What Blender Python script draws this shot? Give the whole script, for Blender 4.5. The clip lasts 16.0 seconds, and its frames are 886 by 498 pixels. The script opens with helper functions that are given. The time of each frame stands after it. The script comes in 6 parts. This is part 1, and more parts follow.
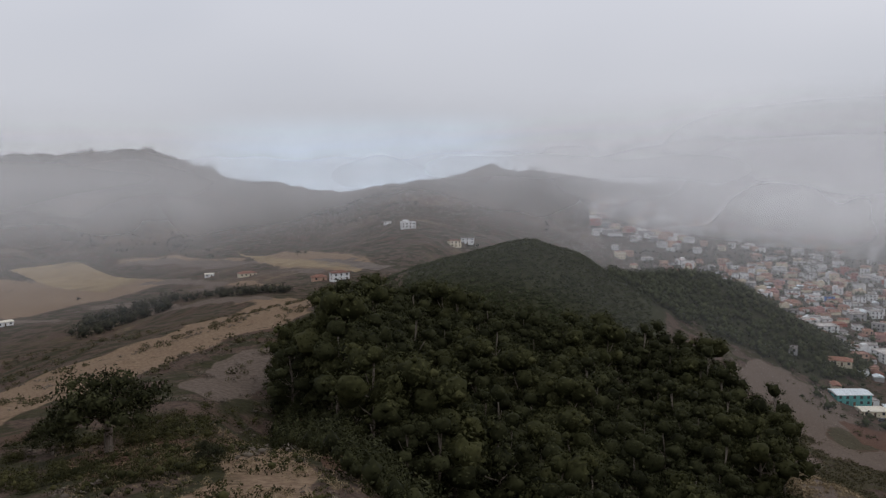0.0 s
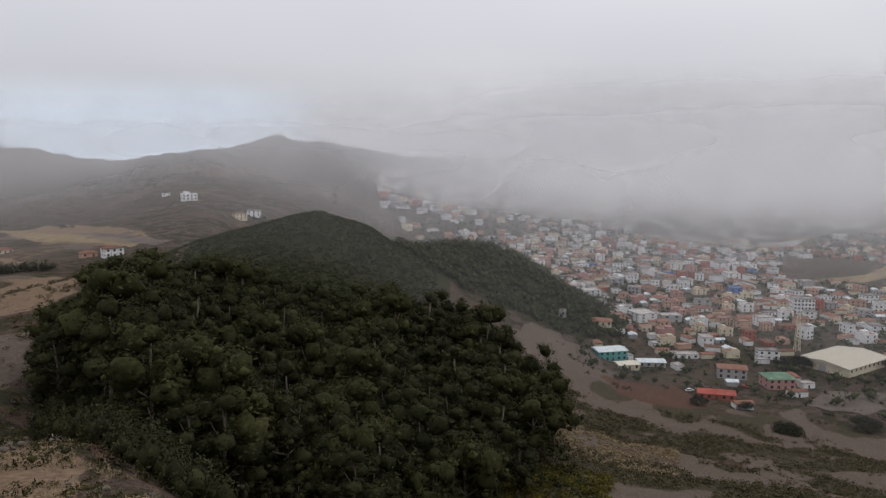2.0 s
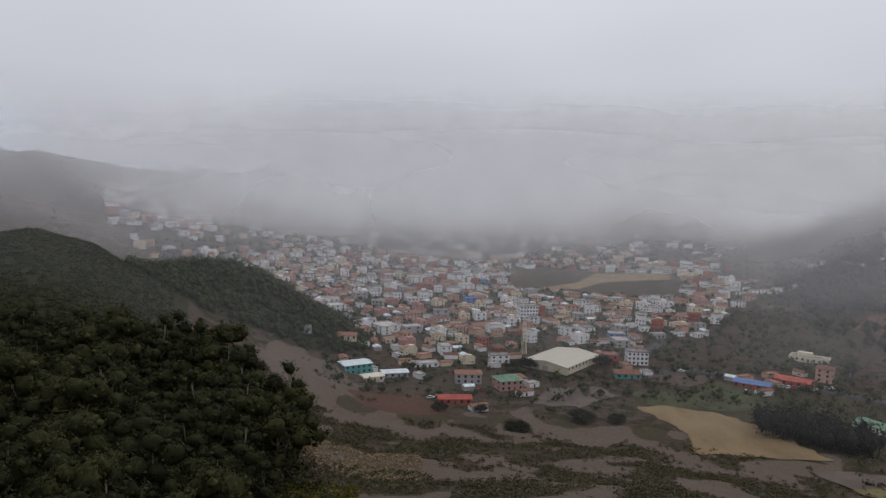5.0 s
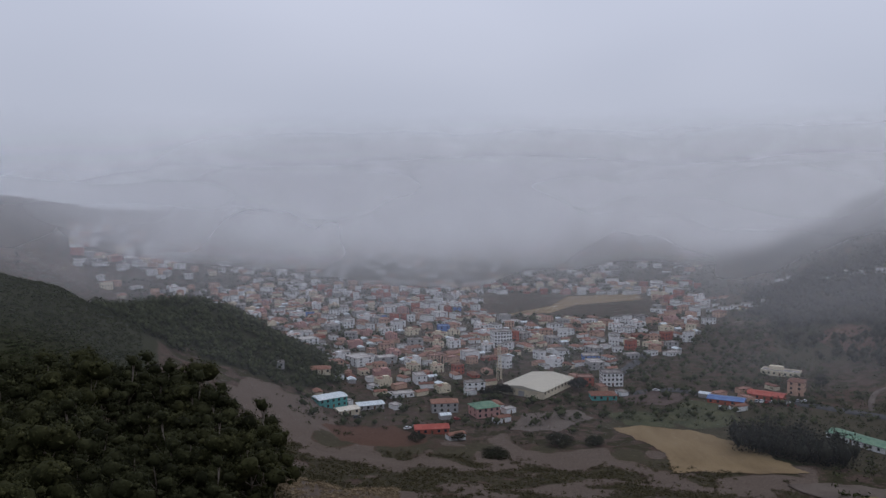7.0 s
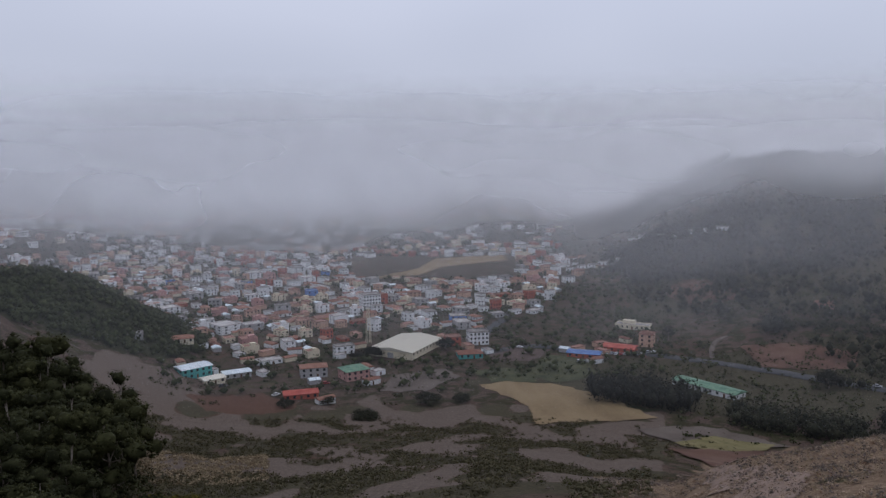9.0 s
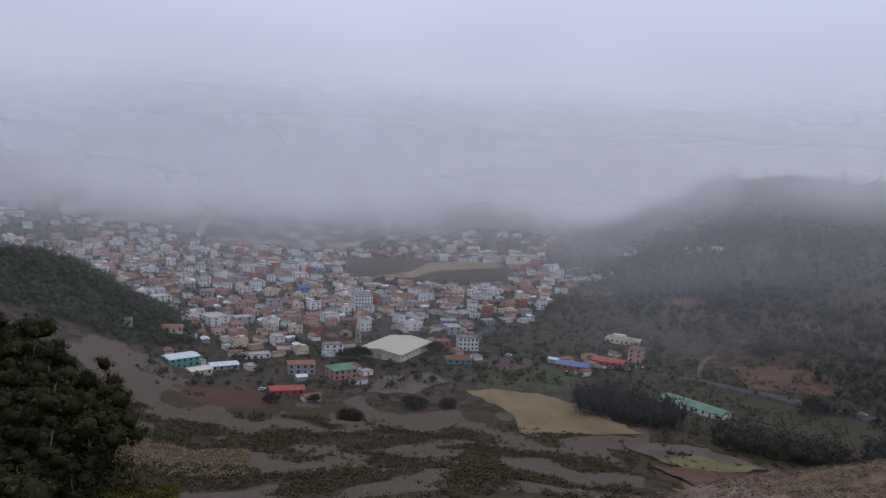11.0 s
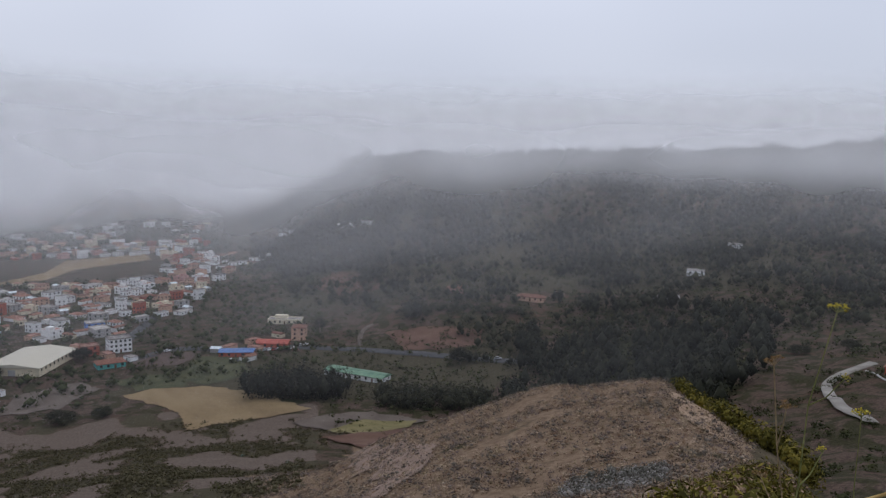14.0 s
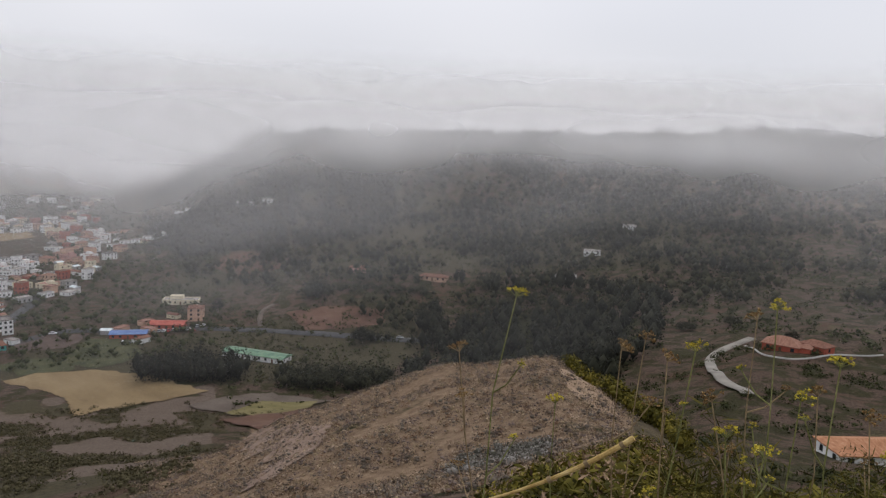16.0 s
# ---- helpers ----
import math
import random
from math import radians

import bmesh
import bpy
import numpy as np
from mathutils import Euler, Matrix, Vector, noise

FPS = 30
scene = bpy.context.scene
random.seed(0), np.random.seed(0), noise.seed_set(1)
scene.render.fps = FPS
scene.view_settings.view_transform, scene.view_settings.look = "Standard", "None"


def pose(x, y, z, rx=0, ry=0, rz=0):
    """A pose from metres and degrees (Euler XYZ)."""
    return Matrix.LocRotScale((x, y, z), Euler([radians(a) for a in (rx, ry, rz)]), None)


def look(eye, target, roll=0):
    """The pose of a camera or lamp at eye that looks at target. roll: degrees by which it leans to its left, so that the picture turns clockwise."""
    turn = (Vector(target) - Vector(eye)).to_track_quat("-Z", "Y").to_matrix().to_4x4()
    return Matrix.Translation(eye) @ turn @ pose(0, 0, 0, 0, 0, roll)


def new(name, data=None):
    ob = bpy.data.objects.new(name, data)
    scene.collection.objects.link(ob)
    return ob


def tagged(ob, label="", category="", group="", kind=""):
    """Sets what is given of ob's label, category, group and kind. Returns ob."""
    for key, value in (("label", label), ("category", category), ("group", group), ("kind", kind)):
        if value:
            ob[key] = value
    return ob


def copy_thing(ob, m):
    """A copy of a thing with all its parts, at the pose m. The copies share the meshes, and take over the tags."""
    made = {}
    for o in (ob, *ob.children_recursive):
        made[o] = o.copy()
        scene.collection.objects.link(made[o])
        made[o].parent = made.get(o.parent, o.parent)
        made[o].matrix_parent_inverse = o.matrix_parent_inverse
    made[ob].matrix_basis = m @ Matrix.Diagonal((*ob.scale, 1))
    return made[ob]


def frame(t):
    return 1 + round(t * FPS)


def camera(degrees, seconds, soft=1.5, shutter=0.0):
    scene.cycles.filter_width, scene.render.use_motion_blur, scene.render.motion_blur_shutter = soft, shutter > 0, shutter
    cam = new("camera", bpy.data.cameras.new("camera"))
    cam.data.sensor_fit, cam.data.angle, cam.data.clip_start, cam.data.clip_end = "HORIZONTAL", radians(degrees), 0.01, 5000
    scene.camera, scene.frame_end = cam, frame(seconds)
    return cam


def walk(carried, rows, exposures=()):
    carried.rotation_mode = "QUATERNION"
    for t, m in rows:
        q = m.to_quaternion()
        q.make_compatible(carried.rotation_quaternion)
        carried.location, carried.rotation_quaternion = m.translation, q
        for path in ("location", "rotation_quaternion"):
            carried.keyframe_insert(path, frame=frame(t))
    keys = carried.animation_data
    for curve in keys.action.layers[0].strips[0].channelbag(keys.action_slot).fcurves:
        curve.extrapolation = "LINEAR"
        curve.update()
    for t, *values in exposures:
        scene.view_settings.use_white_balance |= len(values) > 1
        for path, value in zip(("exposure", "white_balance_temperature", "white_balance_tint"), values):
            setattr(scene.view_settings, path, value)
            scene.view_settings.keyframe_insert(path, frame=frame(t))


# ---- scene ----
EXPOSURES = [(0.0, 0.06, 6450, 12), (2.0, 0.2, 6600, 12), (3.5, 0.2, 6600, 12), (5.0, 0.03, 6400, 12), (7.5, -0.2, 5850, 15), (8.0, -0.08, 5840, 15), (11.0, -0.05, 5800, 16), (12.5, 0.27, 6200, 13), (14.0, 0.15, 6000, 13), (15.0, 0.42, 6450, 12), (16.0, 0.42, 6600, 12)]
ZENITH = 1.7
MIST_COLOUR = (0.748, 0.742, 0.742, 1)
# radius, thickness low down and in the bank, heights between which it closes, where in the east it is full, share of it left in the west
MISTS = [
    (320, 0.05, 0.16, 92, 150, -100, 1.0),
    (500, 0.075, 0.26, 86, 146, -100, 0.85),
    (660, 0.12, 0.32, 76, 142, -150, 0.75),
    (840, 0.20, 0.46, 52, 128, -200, 0.5),
    (1060, 0.38, 0.90, 20, 92, -240, 0.22),
    (1320, 0.52, 0.96, 6, 80, -260, 0.13),
    (1560, 0.66, 0.97, 0, 80, -260, 0.11),
]
# ---- camera and its way: a slow turn to the side on a viewpoint above the valley ----
EYE = 126.0
cam = camera(59.66, 16.0, soft=1.3)


def aim(t, yaw, pitch, roll):
    step = 0.2 * max(0.0, t - 13.5)
    x, y = 0.243 * (t - 8.0) + 0.64 * step, -0.018 * (t - 8.0) - 0.77 * step
    a, b = radians(yaw), radians(pitch)
    way = Vector((math.sin(a) * math.cos(b), math.cos(a) * math.cos(b), math.sin(b)))
    eye = Vector((x, y, EYE))
    return t, look(eye, eye + way, roll)


walk(cam, [
    aim(0.0, -35.93, -5.73, -1.20),
    aim(0.5, -33.45, -6.43, -1.89),
    aim(1.0, -31.73, -7.68, 0.20),
    aim(1.5, -26.30, -7.27, 1.53),
    aim(2.0, -20.31, -7.92, 0.09),
    aim(2.5, -22.95, -7.00, 0.79),
    aim(3.0, -19.55, -8.14, 0.26),
    aim(3.5, -11.59, -8.65, 0.50),
    aim(4.0, -9.78, -6.88, 0.70),
    aim(4.5, -9.62, -8.23, -0.23),
    aim(5.0, -1.46, -6.50, 1.48),
    aim(5.2, 1.23, -6.61, 0.45),
    aim(7.3, 0.19, -4.24, -0.98),
    aim(7.5, -0.81, -4.65, -0.82),
    aim(8.0, 0.16, -6.57, 1.37),
    aim(8.5, 7.76, -6.60, 2.38),
    aim(8.7, 10.22, -7.26, -0.46),
    aim(10.8, 12.73, -5.50, 3.09),
    aim(11.0, 10.71, -6.85, 3.04),
    aim(11.5, 17.20, -7.66, 0.84),
    aim(12.0, 24.82, -8.48, 0.80),
    aim(12.5, 25.79, -7.70, 0.90),
    aim(13.0, 24.68, -8.65, 2.01),
    aim(13.5, 31.03, -7.53, 1.86),
    aim(14.0, 35.97, -7.28, 1.24),
    aim(14.5, 33.19, -9.22, 2.87),
    aim(15.0, 36.57, -9.37, 2.70),
    aim(15.5, 43.41, -7.91, 2.09),
    aim(16.0, 43.19, -8.55, 2.56),
], exposures=EXPOSURES)

# ---- world: low cloud under a pale sky, with a clearer strip over the sea ----
world = bpy.data.worlds.new("world")
scene.world = world
world.use_nodes = True
wn, wl = world.node_tree.nodes, world.node_tree.links
wn.clear()
w_out, w_bg, w_sky = wn.new("ShaderNodeOutputWorld"), wn.new("ShaderNodeBackground"), wn.new("ShaderNodeTexSky")
w_sky.sky_type, w_sky.sun_disc = "NISHITA", False
w_sky.sun_elevation, w_sky.sun_rotation = radians(48), radians(60)
w_tex, w_noise, w_ramp = wn.new("ShaderNodeTexCoord"), wn.new("ShaderNodeTexNoise"), wn.new("ShaderNodeValToRGB")
w_map = wn.new("ShaderNodeMapping")
w_map.inputs["Scale"].default_value = (1.0, 1.0, 2.4)
w_noise.inputs["Scale"].default_value, w_noise.inputs["Detail"].default_value = 1.5, 2.0
w_ramp.color_ramp.elements[0].position, w_ramp.color_ramp.elements[0].color = 0.30, (0.58, 0.605, 0.66, 1)
w_ramp.color_ramp.elements[1].position, w_ramp.color_ramp.elements[1].color = 0.72, (0.72, 0.735, 0.78, 1)
w_dim = wn.new("ShaderNodeVectorMath")
w_dim.operation = "SCALE"
w_dim.inputs["Scale"].default_value = 0.09
w_mix = wn.new("ShaderNodeMixRGB")
w_mix.inputs["Fac"].default_value = 0.94
# the clearer strip
w_dot, w_gap, w_mix2 = wn.new("ShaderNodeVectorMath"), wn.new("ShaderNodeMapRange"), wn.new("ShaderNodeMixRGB")
w_dot.operation = "DOT_PRODUCT"
w_dot.inputs[1].default_value = (math.sin(radians(-42)), math.cos(radians(-42)), 0.02)
w_gap.interpolation_type = "SMOOTHSTEP"
w_gap.inputs["From Min"].default_value, w_gap.inputs["From Max"].default_value = 0.968, 0.999
w_gap.inputs["To Max"].default_value = 1.0
w_sep, w_low, w_mul = wn.new("ShaderNodeSeparateXYZ"), wn.new("ShaderNodeMapRange"), wn.new("ShaderNodeMath")
w_low.interpolation_type = "SMOOTHSTEP"
w_low.inputs["From Min"].default_value, w_low.inputs["From Max"].default_value = 0.085, 0.015
w_mul.operation = "MULTIPLY"
w_mix2.inputs["Color2"].default_value = (0.78, 0.94, 1.12, 1)
wl.new(w_tex.outputs["Generated"], w_map.inputs["Vector"])
wl.new(w_map.outputs[0], w_noise.inputs["Vector"])
wl.new(w_noise.outputs["Fac"], w_ramp.inputs["Fac"])
wl.new(w_sky.outputs[0], w_dim.inputs[0])
wl.new(w_dim.outputs[0], w_mix.inputs["Color1"])
wl.new(w_ramp.outputs["Color"], w_mix.inputs["Color2"])
wl.new(w_tex.outputs["Generated"], w_dot.inputs[0])
wl.new(w_dot.outputs["Value"], w_gap.inputs["Value"])
wl.new(w_tex.outputs["Generated"], w_sep.inputs[0])
wl.new(w_sep.outputs["Z"], w_low.inputs["Value"])
wl.new(w_gap.outputs[0], w_mul.inputs[0])
wl.new(w_low.outputs[0], w_mul.inputs[1])
wl.new(w_mul.outputs[0], w_mix2.inputs["Fac"])
wl.new(w_mix.outputs[0], w_mix2.inputs["Color1"])
w_top = wn.new("ShaderNodeValToRGB")
w_top.color_ramp.interpolation = "B_SPLINE"
for k, (p, v) in enumerate(((0.0, 0.73), (0.10, 0.81), (0.32, 1.06), (0.85, ZENITH))):
    el = w_top.color_ramp.elements[k] if k < 2 else w_top.color_ramp.elements.new(p)
    el.position, el.color = p, (v, v, v, 1)
wl.new(w_sep.outputs["Z"], w_top.inputs["Fac"])
wl.new(w_top.outputs[0], w_bg.inputs["Strength"])
wl.new(w_mix2.outputs[0], w_bg.inputs["Color"])
wl.new(w_bg.outputs[0], w_out.inputs["Surface"])

sun = new("sun", bpy.data.lights.new("sun", "SUN"))
sun.data.energy, sun.data.angle, sun.data.color = 0.5, radians(25), (1.0, 0.96, 0.9)
sun.matrix_world = look((300, 170, 500), (0, 0, 0))
# ---- materials ----
def nodes_of(m):
    m.use_nodes = True
    return m.node_tree.nodes, m.node_tree.links


def ramp_node(n, stops):
    r = n.new("ShaderNodeValToRGB")
    e = r.color_ramp.elements
    while len(e) < len(stops):
        e.new(0.5)
    for el, (p, c) in zip(e, stops):
        el.position, el.color = p, (*c, 1)
    return r


def surface(name, stops, scale=1.0, detail=4.0, rough=0.9, bump=0.3, reach=0.1, fine=8.0, metal=0.0, island=0.0, per_object=0.0, stretch=(1, 1, 1), spec=0.25):
    """A surface with two scales of noise in its colour, fine relief, and a spread of tone from piece to piece."""
    m = bpy.data.materials.new(name)
    n, l = nodes_of(m)
    b = n["Principled BSDF"]
    tex, mp = n.new("ShaderNodeTexCoord"), n.new("ShaderNodeMapping")
    mp.inputs["Scale"].default_value = stretch
    big, small = n.new("ShaderNodeTexNoise"), n.new("ShaderNodeTexNoise")
    big.inputs["Scale"].default_value, big.inputs["Detail"].default_value = scale, detail
    small.inputs["Scale"].default_value, small.inputs["Detail"].default_value = scale * fine, 3.0
    l.new(tex.outputs["Object"], mp.inputs[0])
    l.new(mp.outputs[0], big.inputs["Vector"])
    l.new(mp.outputs[0], small.inputs["Vector"])
    add = n.new("ShaderNodeMath")
    add.operation = "MULTIPLY_ADD"
    add.inputs[1].default_value = 0.35
    l.new(small.outputs["Fac"], add.inputs[0])
    sub = n.new("ShaderNodeMath")
    sub.operation = "SUBTRACT"
    sub.inputs[1].default_value = 0.175
    l.new(big.outputs["Fac"], sub.inputs[0])
    l.new(sub.outputs[0], add.inputs[2])
    value = add.outputs[0]
    if island or per_object:
        src = n.new("ShaderNodeNewGeometry").outputs["Random Per Island"] if island else n.new("ShaderNodeObjectInfo").outputs["Random"]
        sp = n.new("ShaderNodeMath")
        sp.operation = "MULTIPLY_ADD"
        sp.inputs[1].default_value = island or per_object
        off = n.new("ShaderNodeMath")
        off.operation = "SUBTRACT"
        off.inputs[1].default_value = 0.5 * (island or per_object)
        l.new(src, sp.inputs[0])
        l.new(value, off.inputs[0])
        l.new(off.outputs[0], sp.inputs[2])
        value = sp.outputs[0]
    r = ramp_node(n, stops)
    l.new(value, r.inputs["Fac"])
    l.new(r.outputs["Color"], b.inputs["Base Color"])
    b.inputs["Roughness"].default_value, b.inputs["Metallic"].default_value = rough, metal
    b.inputs["Specular IOR Level"].default_value = spec
    if bump:
        bp = n.new("ShaderNodeBump")
        bp.inputs["Strength"].default_value, bp.inputs["Distance"].default_value = bump, reach
        l.new(small.outputs["Fac"], bp.inputs["Height"])
        l.new(bp.outputs[0], b.inputs["Normal"])
    return m


def foliage(name, dark, mid, light, island=0.5, scale=0.25):
    return surface(name, [(0.25, dark), (0.5, mid), (0.8, light)], scale=scale, rough=0.8, bump=0.0, island=island, spec=0.05)


def paint(name, c, rough=0.85):
    d = tuple(v * 0.72 for v in c)
    e = tuple(min(1, v * 1.08) for v in c)
    return surface(name, [(0.2, d), (0.45, c), (0.8, e)], scale=0.35, rough=rough, bump=0.15, reach=0.02)


M_LEAF = foliage("eucalyptus_leaves", (0.014, 0.015, 0.007), (0.031, 0.0325, 0.014), (0.066, 0.067, 0.03), island=0.4)
M_LEAF_OLIVE = foliage("eucalyptus_leaves_olive", (0.018, 0.019, 0.0078), (0.039, 0.04, 0.016), (0.08, 0.078, 0.032), island=0.35)
M_HEATH = foliage("heath_leaves", (0.024, 0.029, 0.013), (0.047, 0.052, 0.023), (0.085, 0.085, 0.038))
M_WOODLAND = foliage("woodland_leaves", (0.015, 0.0165, 0.0095), (0.03, 0.031, 0.0175), (0.058, 0.056, 0.03))
M_PINE = foliage("pine_needles", (0.011, 0.0125, 0.009), (0.021, 0.0225, 0.0155), (0.036, 0.037, 0.024))
M_SCRUB = foliage("scrub_leaves", (0.02, 0.021, 0.009), (0.045, 0.044, 0.018), (0.09, 0.082, 0.033))
M_DRY = foliage("dry_scrub_twigs", (0.088, 0.055, 0.037), (0.205, 0.134, 0.09), (0.36, 0.25, 0.16))
M_FALLOW = foliage("fallow_herbs", (0.044, 0.039, 0.021), (0.08, 0.07, 0.038), (0.125, 0.108, 0.062), island=0.35)
M_CONE = foliage("cone_hill_heath", (0.025, 0.031, 0.0125), (0.043, 0.05, 0.0205), (0.072, 0.077, 0.034), island=0.3)
M_SPUR = foliage("spur_heath_twigs", (0.18, 0.13, 0.092), (0.31, 0.23, 0.16), (0.47, 0.36, 0.255), island=0.4)
M_SPUR_RUST = foliage("rusty_heath", (0.11, 0.064, 0.04), (0.17, 0.102, 0.062), (0.25, 0.16, 0.1), island=0.3)
M_SPUR_GREY = foliage("grey_heath", (0.085, 0.07, 0.055), (0.135, 0.112, 0.09), (0.2, 0.17, 0.135), island=0.3)
M_TWIG = foliage("purple_twigs", (0.095, 0.07, 0.063), (0.165, 0.125, 0.11), (0.26, 0.205, 0.175), island=0.35)
M_STRAW = foliage("straw_grass", (0.14, 0.102, 0.062), (0.25, 0.19, 0.115), (0.4, 0.315, 0.2))
M_BROOM = foliage("broom_leaves", (0.036, 0.033, 0.007), (0.092, 0.082, 0.016), (0.2, 0.16, 0.03))
M_BARK = surface("bark", [(0.3, (0.06, 0.045, 0.035)), (0.55, (0.2, 0.16, 0.13)), (0.75, (0.36, 0.31, 0.26))], scale=1.2, bump=0.5, reach=0.04, stretch=(1, 1, 0.25))


def ground_material():
    """Soil, dry grass and low green cover, in patches of several sizes."""
    m = bpy.data.materials.new("hillside_soil")
    n, l = nodes_of(m)
    b = n["Principled BSDF"]
    tex = n.new("ShaderNodeTexCoord")

    def ns(scale, detail=5.0, rough=0.6):
        t = n.new("ShaderNodeTexNoise")
        t.inputs["Scale"].default_value, t.inputs["Detail"].default_value, t.inputs["Roughness"].default_value = scale, detail, rough
        l.new(tex.outputs["Object"], t.inputs["Vector"])
        return t.outputs["Fac"]

    def step(v, a, c):
        r = n.new("ShaderNodeMapRange")
        r.interpolation_type = "SMOOTHSTEP"
        r.inputs["From Min"].default_value, r.inputs["From Max"].default_value = a, c
        l.new(v, r.inputs["Value"])
        return r.outputs[0]

    def mix(f, a, c):
        x = n.new("ShaderNodeMixRGB")
        l.new(f, x.inputs["Fac"])
        for s, v in (("Color1", a), ("Color2", c)):
            if isinstance(v, tuple):
                x.inputs[s].default_value = (*v, 1)
            else:
                l.new(v, x.inputs[s])
        return x.outputs[0]

    fine, mid, big, huge = ns(1.3, 6), ns(0.13), ns(0.028), ns(0.009, 4)
    soil = mix(step(fine, 0.35, 0.65), (0.048, 0.031, 0.024), (0.104, 0.072, 0.054))
    soil = mix(step(big, 0.5, 0.68), soil, (0.076, 0.045, 0.030))
    green = mix(step(fine, 0.3, 0.7), (0.020, 0.020, 0.009), (0.048, 0.043, 0.019))
    straw = mix(step(fine, 0.3, 0.7), (0.086, 0.065, 0.040), (0.158, 0.119, 0.072))
    c = mix(step(mid, 0.44, 0.56), soil, green)
    c = mix(step(huge, 0.52, 0.66), c, mix(step(mid, 0.46, 0.6), soil, straw))
    pale = mix(step(fine, 0.3, 0.7), (0.085, 0.064, 0.05), (0.15, 0.116, 0.092))
    red = mix(step(fine, 0.3, 0.7), (0.066, 0.034, 0.022), (0.12, 0.066, 0.045))
    tan = mix(step(fine, 0.3, 0.7), (0.13, 0.085, 0.054), (0.235, 0.166, 0.108))
    tan = mix(step(mid, 0.6, 0.72), tan, green)
    olive = mix(step(fine, 0.3, 0.7), (0.038, 0.033, 0.019), (0.075, 0.063, 0.036))

    def zone(name, low, high):
        a = n.new("ShaderNodeAttribute")
        a.attribute_name = name
        x = n.new("ShaderNodeMath")
        x.operation = "MULTIPLY_ADD"
        x.inputs[1].default_value = 0.9
        y = n.new("ShaderNodeMath")
        y.operation = "SUBTRACT"
        y.inputs[1].default_value = 0.45
        l.new(mid, x.inputs[0])
        l.new(a.outputs["Fac"], y.inputs[0])
        l.new(y.outputs[0], x.inputs[2])
        return step(x.outputs[0], low, high)

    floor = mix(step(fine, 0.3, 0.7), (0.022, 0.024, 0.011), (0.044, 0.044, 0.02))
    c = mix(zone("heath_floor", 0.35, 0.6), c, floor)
    c = mix(zone("olive_cover", 0.35, 0.6), c, olive)
    c = mix(zone("tan_cover", 0.35, 0.65), c, tan)
    c = mix(zone("pale_soil", 0.4, 0.55), c, pale)
    c = mix(zone("red_soil", 0.4, 0.55), c, red)
    l.new(c, b.inputs["Base Color"])
    b.inputs["Roughness"].default_value, b.inputs["Specular IOR Level"].default_value = 0.95, 0.1
    bp = n.new("ShaderNodeBump")
    bp.inputs["Strength"].default_value, bp.inputs["Distance"].default_value = 0.6, 0.5
    l.new(fine, bp.inputs["Height"])
    l.new(bp.outputs[0], b.inputs["Normal"])
    return m


M_GROUND = ground_material()


